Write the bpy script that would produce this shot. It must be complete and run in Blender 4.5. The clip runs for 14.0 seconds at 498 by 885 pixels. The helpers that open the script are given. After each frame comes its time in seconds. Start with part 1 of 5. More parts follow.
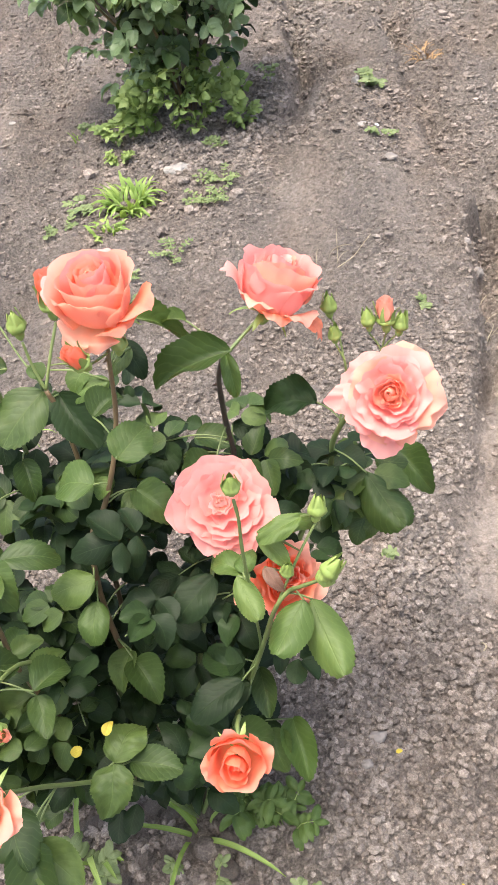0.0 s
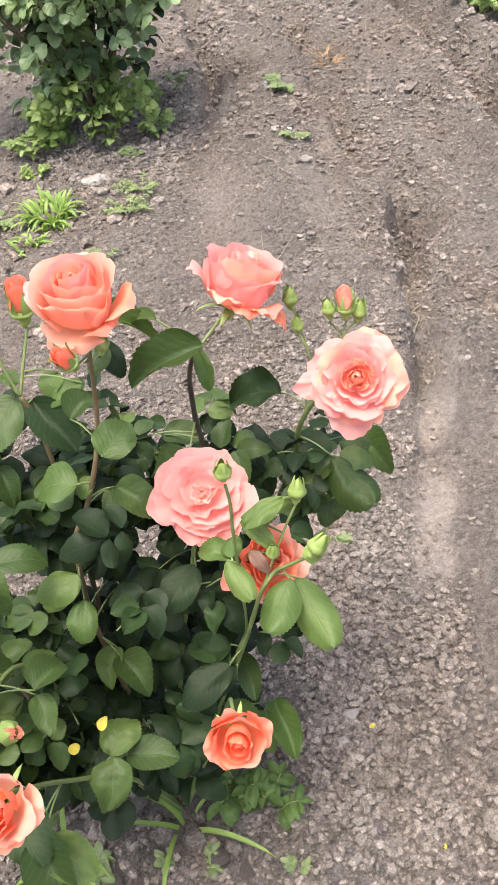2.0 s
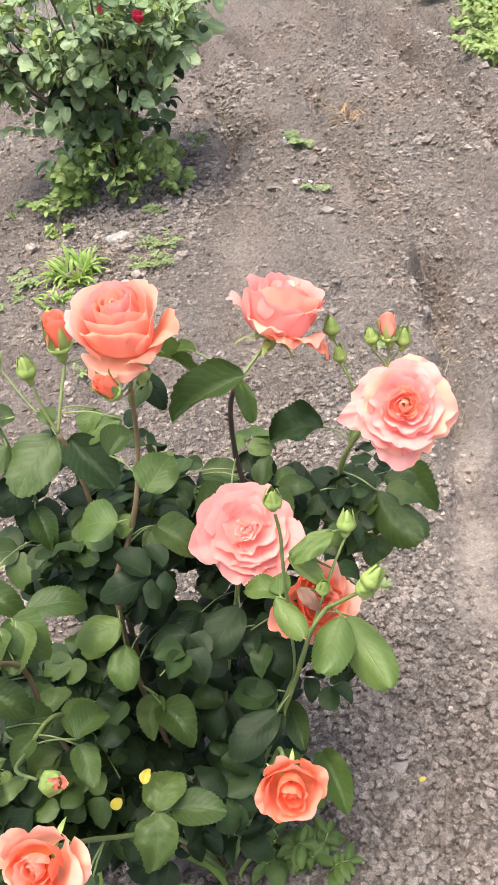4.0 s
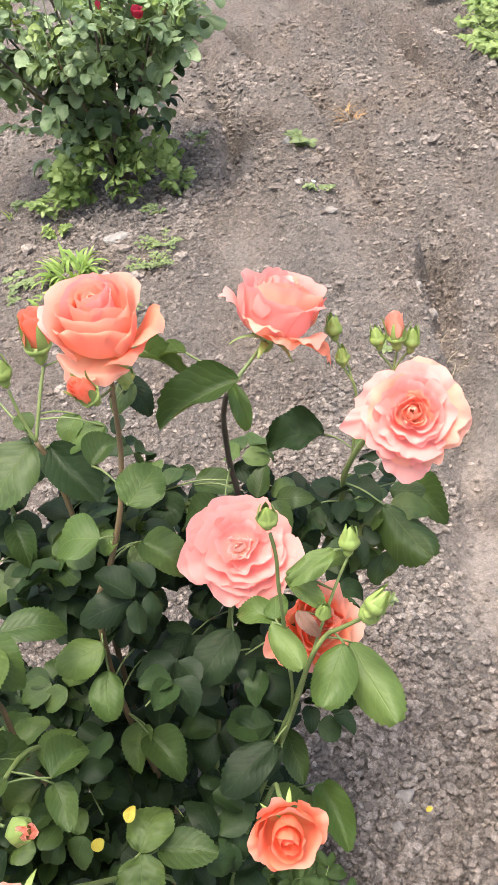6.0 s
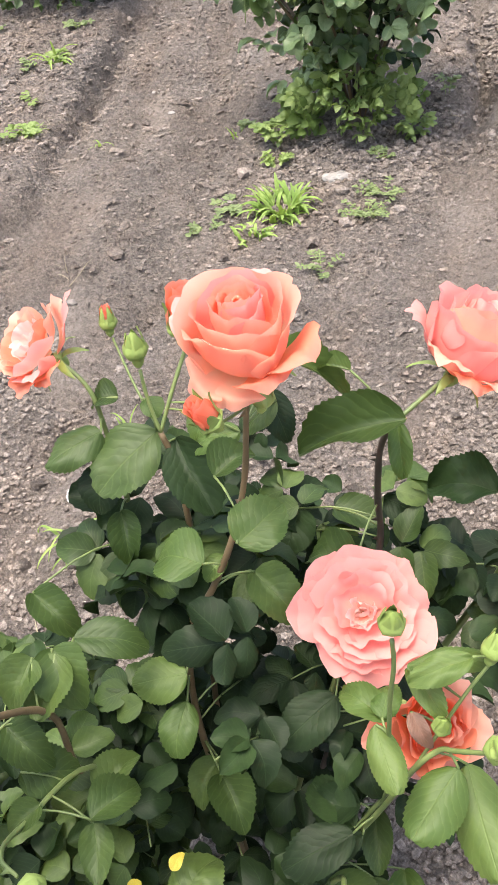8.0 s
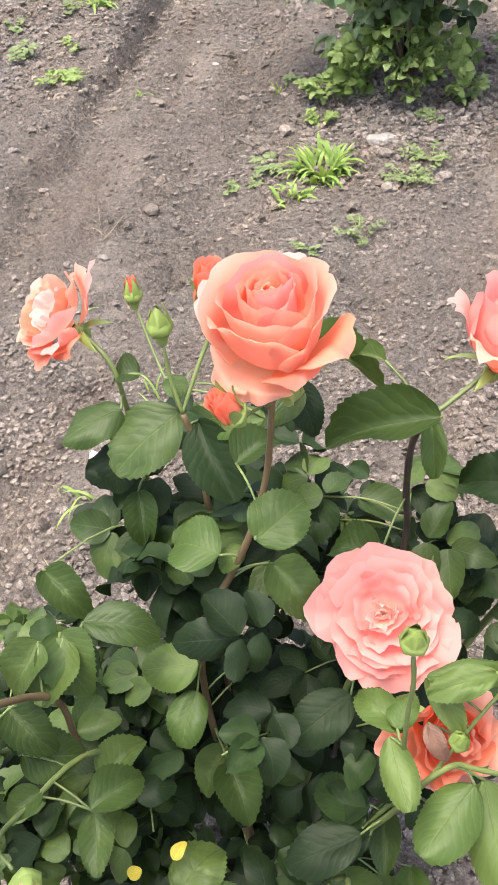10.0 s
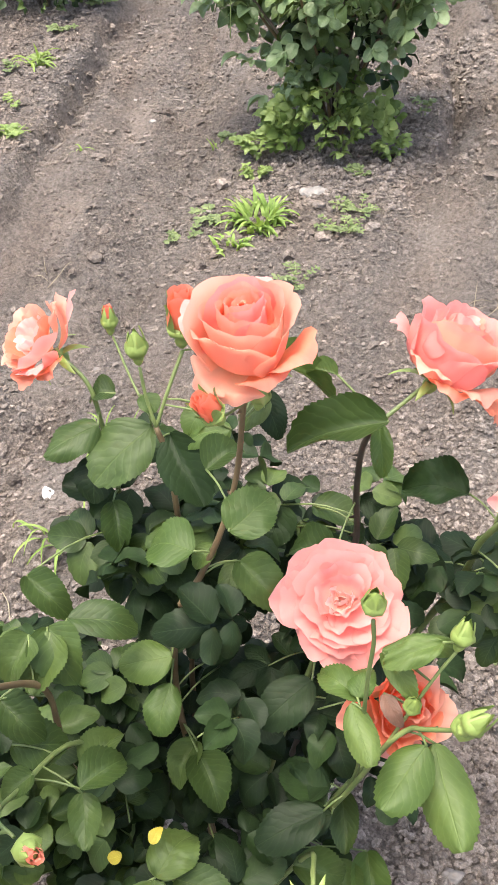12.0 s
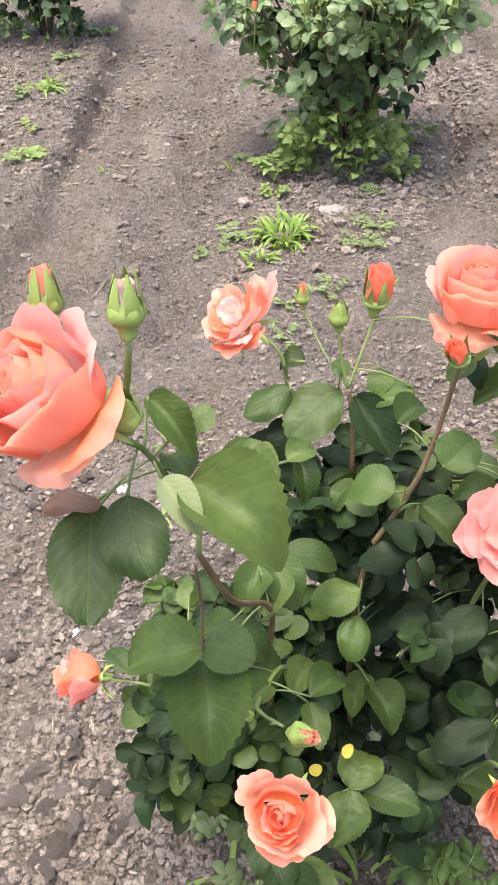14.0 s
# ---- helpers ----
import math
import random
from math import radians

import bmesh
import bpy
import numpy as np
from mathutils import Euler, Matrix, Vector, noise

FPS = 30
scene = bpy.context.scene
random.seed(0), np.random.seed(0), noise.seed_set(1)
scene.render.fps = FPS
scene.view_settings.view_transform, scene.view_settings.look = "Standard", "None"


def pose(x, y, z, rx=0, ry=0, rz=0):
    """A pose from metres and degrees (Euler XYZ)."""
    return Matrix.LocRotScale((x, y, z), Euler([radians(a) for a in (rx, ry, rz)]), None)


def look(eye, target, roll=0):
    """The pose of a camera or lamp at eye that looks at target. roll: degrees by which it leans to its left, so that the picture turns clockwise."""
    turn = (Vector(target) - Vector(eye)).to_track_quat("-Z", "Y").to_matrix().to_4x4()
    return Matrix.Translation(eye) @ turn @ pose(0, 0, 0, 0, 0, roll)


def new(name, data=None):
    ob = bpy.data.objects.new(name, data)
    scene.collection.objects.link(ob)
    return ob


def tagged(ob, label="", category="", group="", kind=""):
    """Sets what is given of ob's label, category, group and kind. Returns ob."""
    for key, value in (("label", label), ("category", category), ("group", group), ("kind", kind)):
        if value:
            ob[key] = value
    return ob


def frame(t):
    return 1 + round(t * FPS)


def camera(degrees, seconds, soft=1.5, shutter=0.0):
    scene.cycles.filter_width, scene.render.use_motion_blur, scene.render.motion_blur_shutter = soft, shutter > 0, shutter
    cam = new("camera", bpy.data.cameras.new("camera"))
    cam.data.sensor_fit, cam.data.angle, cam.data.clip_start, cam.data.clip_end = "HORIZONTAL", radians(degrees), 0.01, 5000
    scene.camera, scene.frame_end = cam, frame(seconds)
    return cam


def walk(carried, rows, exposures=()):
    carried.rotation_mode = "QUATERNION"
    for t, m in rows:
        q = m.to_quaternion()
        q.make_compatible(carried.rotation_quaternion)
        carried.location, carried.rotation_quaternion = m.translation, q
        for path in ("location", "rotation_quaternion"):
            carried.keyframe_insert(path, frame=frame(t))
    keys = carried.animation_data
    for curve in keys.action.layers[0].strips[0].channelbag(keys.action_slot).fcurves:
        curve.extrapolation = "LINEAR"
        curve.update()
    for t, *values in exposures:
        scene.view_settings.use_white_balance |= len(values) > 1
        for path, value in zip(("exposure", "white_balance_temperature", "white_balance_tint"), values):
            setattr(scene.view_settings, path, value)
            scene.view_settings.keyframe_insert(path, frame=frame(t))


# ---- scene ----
cam = camera(30.9, 14.0, soft=1.25)
PATH = [
    (0, (0.481, -0.057, 1.276), (0.198, 1.397, -0.068), -10.7),
    (0.5, (0.456, -0.081, 1.289), (0.289, 1.377, -0.07), -9.6),
    (1, (0.441, -0.095, 1.293), (0.327, 1.366, -0.069), -9.6),
    (1.5, (0.43, -0.097, 1.295), (0.326, 1.367, -0.063), -9.9),
    (2, (0.425, -0.097, 1.295), (0.323, 1.37, -0.06), -10.0),
    (2.5, (0.419, -0.093, 1.283), (0.315, 1.386, -0.059), -10.3),
    (3, (0.414, -0.092, 1.274), (0.272, 1.452, 0.01), -11.6),
    (5.3, (0.377, -0.081, 1.23), (0.276, 1.485, -0.01), -12.1),
    (5.5, (0.382, -0.072, 1.225), (0.28, 1.497, -0.011), -12.2),
    (6, (0.399, -0.031, 1.214), (0.267, 1.532, -0.026), -11.6),
    (6.5, (0.416, 0.014, 1.203), (0.127, 1.54, -0.058), -11.5),
    (7, (0.419, 0.059, 1.196), (-0.009, 1.54, -0.079), -10.4),
    (7.5, (0.413, 0.094, 1.189), (-0.076, 1.548, -0.094), -9.7),
    (8, (0.409, 0.128, 1.184), (-0.115, 1.555, -0.114), -8.7),
    (8.5, (0.404, 0.151, 1.18), (-0.15, 1.538, -0.15), -8.9),
    (8.7, (0.402, 0.159, 1.174), (-0.162, 1.533, -0.166), -9.0),
    (10.8, (0.398, 0.168, 1.181), (-0.162, 1.516, -0.186), -6.8),
    (11, (0.395, 0.161, 1.18), (-0.159, 1.524, -0.175), -6.6),
    (11.5, (0.403, 0.128, 1.192), (-0.125, 1.532, -0.131), -6.0),
    (12, (0.399, 0.081, 1.209), (-0.046, 1.543, -0.081), -4.6),
    (12.5, (0.36, 0.035, 1.22), (-0.045, 1.512, -0.066), -4.9),
    (13, (0.315, -0.008, 1.234), (-0.08, 1.475, -0.048), -4.8),
    (13.5, (0.273, -0.051, 1.242), (-0.075, 1.463, -0.018), -3.3),
    (14, (0.212, -0.095, 1.243), (-0.143, 1.427, -0.006), -3.1),
]
walk(cam, [(t, look(eye, target, roll)) for t, eye, target, roll in PATH], [(0, 1.78, 6600, 7), (14, 1.78, 6600, 7)])

# ---- light ----
world = bpy.data.worlds.new("sky")
scene.world = world
world.use_nodes = True
wn = world.node_tree
sky = wn.nodes.new("ShaderNodeTexSky")
sky.sky_type, sky.sun_disc = "NISHITA", False
sky.sun_elevation, sky.sun_rotation = radians(80), radians(-148)
sky.dust_density, sky.ozone_density, sky.air_density = 6.0, 1.0, 1.0
back = wn.nodes["Background"]
back.inputs["Strength"].default_value = 0.135
wn.links.new(sky.outputs[0], back.inputs[0])
sun = new("sun", bpy.data.lights.new("sun", "SUN"))
sun.data.energy, sun.data.angle, sun.data.color = 1.2, radians(36), (1.0, 0.95, 0.88)
sun.matrix_world = look((0, 0, 0), (0.08, 0.13, -0.96))


# ---- materials ----
class Nodes:
    def __init__(self, name):
        self.mat = bpy.data.materials.new(name)
        self.mat.use_nodes = True
        self.tree = self.mat.node_tree
        self.shader = self.tree.nodes["Principled BSDF"]
        self.out = self.tree.nodes["Material Output"]

    def add(self, kind, **values):
        node = self.tree.nodes.new("ShaderNode" + kind)
        for key, value in values.items():
            node.inputs[key.replace("_", " ")].default_value = value
        return node

    def link(self, a, b):
        self.tree.links.new(a, b)

    def noise(self, scale, detail=3.0, rough=0.55, where="Object"):
        n = self.add("TexNoise", Scale=scale, Detail=detail, Roughness=rough)
        self.link(self.add("TexCoord").outputs[where], n.inputs["Vector"])
        return n.outputs["Fac"]

    def ramp(self, fac, *stops):
        r = self.tree.nodes.new("ShaderNodeValToRGB")
        els = r.color_ramp.elements
        while len(els) < len(stops):
            els.new(0.5)
        for e, (p, col) in zip(els, stops):
            e.position, e.color = p, (*col, 1)
        self.link(fac, r.inputs[0])
        return r.outputs[0]

    def mix(self, fac, a, b, blend="MIX"):
        m = self.tree.nodes.new("ShaderNodeMix")
        m.data_type, m.blend_type = "RGBA", blend
        for value, slot in ((fac, 0), (a, 6), (b, 7)):
            if isinstance(value, (int, float)):
                m.inputs[slot].default_value = value
            elif isinstance(value, tuple):
                m.inputs[slot].default_value = (*value, 1)
            else:
                self.link(value, m.inputs[slot])
        return m.outputs[2]

    def math(self, op, a, b=0.0, c=0.0):
        m = self.tree.nodes.new("ShaderNodeMath")
        m.operation = op
        for n, value in enumerate((a, b, c)):
            if isinstance(value, (int, float)):
                m.inputs[n].default_value = value
            else:
                self.link(value, m.inputs[n])
        return m.outputs[0]

    def bump(self, height, strength, distance):
        b = self.add("Bump", Strength=strength, Distance=distance)
        self.link(height, b.inputs["Height"])
        self.link(b.outputs[0], self.shader.inputs["Normal"])
        return b

    def finish(self, color, rough, translucent=0.0, tcolor=None, spec=0.5):
        if isinstance(color, tuple):
            self.shader.inputs["Base Color"].default_value = (*color, 1)
        else:
            self.link(color, self.shader.inputs["Base Color"])
        self.shader.inputs["Roughness"].default_value = rough
        self.shader.inputs["Specular IOR Level"].default_value = spec
        if translucent:
            t = self.add("BsdfTranslucent")
            self.link(tcolor or color, t.inputs["Color"])
            mix = self.add("MixShader", Fac=translucent)
            self.link(self.shader.outputs[0], mix.inputs[1])
            self.link(t.outputs[0], mix.inputs[2])
            self.link(mix.outputs[0], self.out.inputs["Surface"])
        return self.mat


def soil_material(name, dark, light, relief, island=False):
    """Dry soil: grey crust and browner turned patches, fine grain, crumbly relief that is pressed smooth underfoot."""
    m = Nodes(name)
    col = m.ramp(m.noise(2.3, 5), (0.3, dark), (0.72, light))
    turned = m.add("TexNoise", Scale=1.0, Detail=4.0, Roughness=0.6)
    along = m.add("Mapping", Scale=(5.0, 1.6, 3.0))
    m.link(m.add("TexCoord").outputs["Object"], along.inputs[0])
    m.link(along.outputs[0], turned.inputs["Vector"])
    col = m.mix(1.0, col, m.ramp(turned.outputs["Fac"], (0.36, (0.93, 0.95, 0.97)), (0.5, (1.0, 1.0, 1.0)), (0.64, (1.02, 0.985, 0.955))), "MULTIPLY")
    # soil grain, its contrast raised to stand also for tiny shadows between crumbs
    col = m.mix(1.0, col, m.ramp(m.noise(75, 6, 0.8), (0.34, (0.5, 0.485, 0.475)), (0.66, (1.34, 1.34, 1.33))), "MULTIPLY")
    col = m.mix(1.0, col, m.ramp(m.noise(330, 3, 0.7), (0.32, (0.66, 0.65, 0.64)), (0.68, (1.22, 1.22, 1.21))), "MULTIPLY")
    h = m.math("ADD", m.math("MULTIPLY", m.noise(60, 5, 0.7), 1.6), m.noise(330, 4, 0.7))
    if island:
        g = m.tree.nodes.new("ShaderNodeNewGeometry")
        shade = m.math("FRACT", m.math("ADD", g.outputs["Random Per Island"], m.add("ObjectInfo").outputs["Random"]))
        tone = m.ramp(shade, (0.0, (0.68, 0.665, 0.65)), (0.7, (1.08, 1.07, 1.06)), (1.0, (1.34, 1.34, 1.33)))
        col = m.mix(1.0, col, tone, "MULTIPLY")
    else:
        cells = m.add("TexVoronoi", Scale=110.0, Randomness=1.0)
        m.link(m.add("TexCoord").outputs["Object"], cells.inputs["Vector"])
        h = m.math("SUBTRACT", h, m.math("MULTIPLY", cells.outputs["Distance"], 0.9))
        press = m.tree.nodes.new("ShaderNodeAttribute")
        press.attribute_name = "pressed"
        h = m.math("MULTIPLY", h, m.math("SUBTRACT", 1.0, m.math("MULTIPLY", press.outputs["Fac"], 0.75)))
        col = m.mix(m.math("MULTIPLY", press.outputs["Fac"], 0.3), col, (0.205, 0.175, 0.152))
    m.bump(h, 1.0, relief)
    return m.finish(col, 0.95, spec=0.12)


SOIL = soil_material("dry_soil", (0.202, 0.172, 0.155), (0.272, 0.237, 0.215), 0.012)
CLOD = soil_material("clod_soil", (0.202, 0.173, 0.156), (0.27, 0.235, 0.213), 0.003, island=True)


def stone_material(name, a, b):
    m = Nodes(name)
    m.bump(m.noise(150, 6, 0.7), 0.9, 0.006)
    return m.finish(m.ramp(m.noise(30, 5), (0.3, a), (0.7, b)), 0.95, spec=0.1)


STONE = stone_material("grey_stone", (0.2, 0.175, 0.16), (0.31, 0.28, 0.255))
PALE = stone_material("pale_stone", (0.25, 0.23, 0.212), (0.36, 0.338, 0.315))
WHITE = stone_material("white_flake", (0.72, 0.71, 0.7), (0.85, 0.84, 0.83))


def leaf_material(name, deep, mid, light, translucent=0.22, rough=0.5, loose=False):
    """Leaf green with a pale midrib, side veins, puckered fields between them, and blotches of tone. loose: for blades joined in one mesh."""
    m = Nodes(name + ("_joined" if loose else ""))
    uv = m.add("TexCoord").outputs["UV"]
    sep = m.add("SeparateXYZ")
    m.link(uv, sep.inputs[0])
    across = m.math("ABSOLUTE", m.math("SUBTRACT", sep.outputs[0], 0.5))
    rib = m.math("SUBTRACT", 1.0, m.math("SMOOTH_MIN", m.math("MULTIPLY", across, 48.0), 1.0, 0.2))
    side = m.math("SUBTRACT", sep.outputs[1], m.math("MULTIPLY", across, 0.75))
    info = m.add("ObjectInfo").outputs["Random"]
    geo = m.tree.nodes.new("ShaderNodeNewGeometry").outputs["Random Per Island"]
    tone = m.math("FRACT", m.math("ADD", info, geo))

    def blotch(scale, detail):
        n = m.tree.nodes.new("ShaderNodeTexNoise")
        n.noise_dimensions = "4D"
        n.inputs["Scale"].default_value, n.inputs["Detail"].default_value = scale, detail
        m.link(uv, n.inputs["Vector"])
        m.link(m.math("MULTIPLY", tone, 40.0), n.inputs["W"])
        return n.outputs["Fac"]

    warp = m.math("ADD", m.math("MULTIPLY", side, 24.0), m.math("MULTIPLY", blotch(5.0, 2.0), 4.0))
    wave = m.math("ABSOLUTE", m.math("SINE", warp))
    vein = m.math("POWER", m.math("SUBTRACT", 1.0, wave), 4.0)
    base = m.ramp(tone, (0.0, deep), (0.55, mid), (1.0, light))
    base = m.mix(m.ramp(blotch(2.2, 3.0), (0.45, (0, 0, 0)), (0.8, (0.34, 0.34, 0.34))), base, light)
    base = m.mix(m.ramp(blotch(5.0, 4.0), (0.45, (0, 0, 0)), (0.75, (0.55, 0.55, 0.55))), base, deep)
    vcol = tuple(min(1.0, v * 1.35 + 0.012) for v in light)
    col = m.mix(m.math("MULTIPLY", rib, 0.36), base, vcol)
    col = m.mix(m.math("MULTIPLY", vein, 0.2), col, vcol)
    h = m.math("SUBTRACT", m.math("MULTIPLY", wave, 0.24), m.math("MULTIPLY", rib, 0.6))
    h = m.math("ADD", h, m.math("MULTIPLY", blotch(4.0, 2.0), 1.5))
    m.bump(h, 0.4, 0.0003 if loose else 0.0018)
    tcol = m.mix(0.6, col, (light[0] * 1.5, light[1] * 1.5, light[2] * 0.7))
    mat = m.finish(col, rough, translucent, tcol, spec=0.32 if translucent > 0.15 else 0.2)
    if not loose:
        JOINED[mat.name] = leaf_material(name, deep, mid, light, translucent, rough, True)
    return mat


JOINED = {}
LEAF = leaf_material("rose_leaf", (0.022, 0.043, 0.011), (0.046, 0.078, 0.019), (0.095, 0.14, 0.037))
LEAF_YOUNG = leaf_material("young_rose_leaf", (0.052, 0.092, 0.02), (0.08, 0.128, 0.03), (0.12, 0.172, 0.045), 0.25)
# Dark leaf green; the shade inside the bushes is put into this colour.
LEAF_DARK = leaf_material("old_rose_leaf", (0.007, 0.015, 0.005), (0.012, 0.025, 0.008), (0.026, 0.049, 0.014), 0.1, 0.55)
LEAF_PALE = leaf_material("pale_leaf_underside", (0.28, 0.33, 0.17), (0.32, 0.37, 0.2), (0.36, 0.41, 0.23), 0.2, 0.6)
LEAF_BRONZE = leaf_material("bronze_leaf", (0.13, 0.075, 0.055), (0.18, 0.1, 0.075), (0.24, 0.14, 0.1), 0.2)
LEAF_BLUE = leaf_material("blue_green_leaf", (0.075, 0.12, 0.055), (0.15, 0.215, 0.1), (0.25, 0.32, 0.17), 0.22, 0.42)
LEAF_LIME = leaf_material("lime_leaf", (0.14, 0.2, 0.06), (0.2, 0.27, 0.085), (0.28, 0.35, 0.13), 0.28, 0.5)
LEAF_YELLOW = leaf_material("yellowed_leaf", (0.36, 0.29, 0.03), (0.46, 0.37, 0.04), (0.56, 0.45, 0.08), 0.2)
WEED = leaf_material("weed_leaf", (0.11, 0.15, 0.06), (0.16, 0.205, 0.088), (0.22, 0.265, 0.125), 0.25, 0.55)
BLADE = leaf_material("grass_blade", (0.15, 0.24, 0.05), (0.22, 0.32, 0.08), (0.31, 0.41, 0.125), 0.3, 0.5)


def stem_material(name, a, b):
    m = Nodes(name)
    m.bump(m.noise(300, 3), 0.3, 0.001)
    return m.finish(m.ramp(m.noise(18, 4), (0.35, a), (0.68, b)), 0.5)


CANE_GREEN = stem_material("green_cane", (0.1, 0.14, 0.045), (0.19, 0.24, 0.08))
CANE_BROWN = stem_material("brown_cane", (0.09, 0.06, 0.03), (0.19, 0.135, 0.07))
CANE_DARK = stem_material("old_bark", (0.05, 0.038, 0.03), (0.11, 0.085, 0.07))
SEPAL = stem_material("bud_green", (0.18, 0.25, 0.06), (0.3, 0.38, 0.11))
STRAW = stem_material("straw", (0.24, 0.2, 0.13), (0.4, 0.34, 0.23))
RUST = stem_material("rust_dry_grass", (0.3, 0.16, 0.05), (0.46, 0.29, 0.12))


def petal_material(name, base, body, rim, glow):
    """Petal: warm at the claw, coral over the blade, slightly paler and pinker near the rim, with fine long veins."""
    m = Nodes(name)
    uv = m.add("TexCoord").outputs["UV"]
    sep = m.add("SeparateXYZ")
    m.link(uv, sep.inputs[0])
    info = m.add("ObjectInfo").outputs["Random"]
    v = m.math("ADD", sep.outputs[1], m.math("MULTIPLY", m.math("SUBTRACT", m.noise(30, 3), 0.5), 0.35))
    col = m.ramp(v, (0.05, base), (0.42, body), (0.8, body), (1.0, rim))
    col = m.mix(m.math("MULTIPLY", info, 0.35), col, rim)
    mp = m.add("Mapping", Scale=(60.0, 2.5, 1.0))
    m.link(uv, mp.inputs[0])
    lines = m.add("TexNoise", Scale=1.0, Detail=3.0)
    m.link(mp.outputs[0], lines.inputs["Vector"])
    col = m.mix(m.math("MULTIPLY", lines.outputs["Fac"], 0.22), col, tuple(c * 0.85 for c in body))
    m.bump(lines.outputs["Fac"], 0.12, 0.001)
    return m.finish(col, 0.6, 0.5, m.mix(0.4, col, glow), spec=0.2)


PETAL_PINK = petal_material("coral_pink_petal", (0.9, 0.5, 0.38), (0.9, 0.415, 0.38), (0.9, 0.43, 0.4), (1.0, 0.42, 0.34))
PETAL_SALMON = petal_material("salmon_petal", (0.9, 0.53, 0.33), (0.9, 0.465, 0.345), (0.9, 0.47, 0.385), (1.0, 0.43, 0.26))
PETAL_ORANGE = petal_material("orange_coral_petal", (0.9, 0.45, 0.16), (0.9, 0.28, 0.165), (0.9, 0.38, 0.29), (1.0, 0.28, 0.12))
PETAL_PALE = petal_material("pale_inner_petal", (0.834, 0.636, 0.533), (0.834, 0.636, 0.593), (0.834, 0.671, 0.636), (1.0, 0.64, 0.55))
PETAL_RED = petal_material("crimson_petal", (0.5, 0.05, 0.07), (0.5, 0.04, 0.09), (0.52, 0.07, 0.13), (0.55, 0.03, 0.06))


# ---- small tools ----
def mesh_of(name, verts, faces, material, uvs=None, smooth=True):
    me = bpy.data.meshes.new(name)
    me.from_pydata([tuple(v) for v in verts], [], faces)
    me.materials.append(material)
    if smooth:
        me.polygons.foreach_set("use_smooth", [True] * len(me.polygons))
    if uvs is not None:
        layer = me.uv_layers.new(name="UVMap")
        loops = np.zeros(len(me.loops), int)
        me.loops.foreach_get("vertex_index", loops)
        layer.data.foreach_set("uv", np.asarray(uvs, float)[loops].ravel())
    me.update()
    return me


def part(name, data, parent, m=None, label=""):
    ob = new(name, data)
    ob.parent = parent
    if m is not None:
        ob.matrix_world = m
        ob.matrix_parent_inverse = Matrix.Identity(4)
        ob.matrix_basis = parent_matrix(parent).inverted() @ m
    return tagged(ob, label)


def parent_matrix(ob):
    m = ob.matrix_basis.copy()
    return m if ob.parent is None else parent_matrix(ob.parent) @ ob.matrix_parent_inverse @ m


def thing(name, place, label, category, group="", kind=""):
    ob = new(name)
    ob.empty_display_size = 0.05
    ob.matrix_basis = Matrix.Translation(place)
    return tagged(ob, label, category, group, kind)


def smooth_line(points, n):
    """A Catmull-Rom line through the points."""
    p = [Vector(q) for q in points]
    if len(p) == 2:
        return [p[0].lerp(p[1], i / (n - 1)) for i in range(n)]
    p = [p[0] * 2 - p[1]] + p + [p[-1] * 2 - p[-2]]
    out, spans = [], len(p) - 3
    for i in range(n):
        s = i / (n - 1) * spans
        k = min(int(s), spans - 1)
        u = s - k
        a, b, c, d = p[k : k + 4]
        out.append(0.5 * ((2 * b) + (c - a) * u + (2 * a - 5 * b + 4 * c - d) * u * u + (3 * b - a - 3 * c + d) * u ** 3))
    return out


def tube_data(points, r0, r1, sides=7, knobs=0.0, rng=None, thorns=0):
    """Rings along a line: verts and faces of a tapered stem, with nodes and thorns where wanted."""
    verts, faces = [], []
    up = Vector((0.31, 0.2, 0.93))
    for i, q in enumerate(points):
        a = points[max(i - 1, 0)]
        b = points[min(i + 1, len(points) - 1)]
        d = (b - a).normalized()
        x = d.cross(up)
        x = x.normalized() if x.length > 1e-4 else Vector((1, 0, 0))
        y = d.cross(x)
        s = i / (len(points) - 1)
        r = r0 + (r1 - r0) * s
        if knobs and i % 4 == 2:
            r *= 1 + knobs
        for k in range(sides):
            t = 2 * math.pi * k / sides
            verts.append(q + (x * math.cos(t) + y * math.sin(t)) * r)
    n = len(points)
    for i in range(n - 1):
        for k in range(sides):
            k2 = (k + 1) % sides
            faces.append((i * sides + k, i * sides + k2, (i + 1) * sides + k2, (i + 1) * sides + k))
    faces.append(tuple(range(sides))[::-1])
    faces.append(tuple(range((n - 1) * sides, n * sides)))
    for _ in range(thorns):
        i = rng.randrange(1, n - 1)
        d = (points[i + 1] - points[i - 1]).normalized()
        x = d.cross(Vector((rng.uniform(-1, 1), rng.uniform(-1, 1), rng.uniform(-1, 1)))).normalized()
        s = i / (n - 1)
        r = r0 + (r1 - r0) * s
        c = points[i] + x * r * 0.7
        k = len(verts)
        y = d.cross(x)
        verts += [c + d * 0.0028, c - d * 0.0028 + y * 0.001, c - d * 0.0028 - y * 0.001, c + x * 0.006 - d * 0.002]
        faces += [(k, k + 1, k + 3), (k + 1, k + 2, k + 3), (k + 2, k, k + 3)]
    return verts, faces


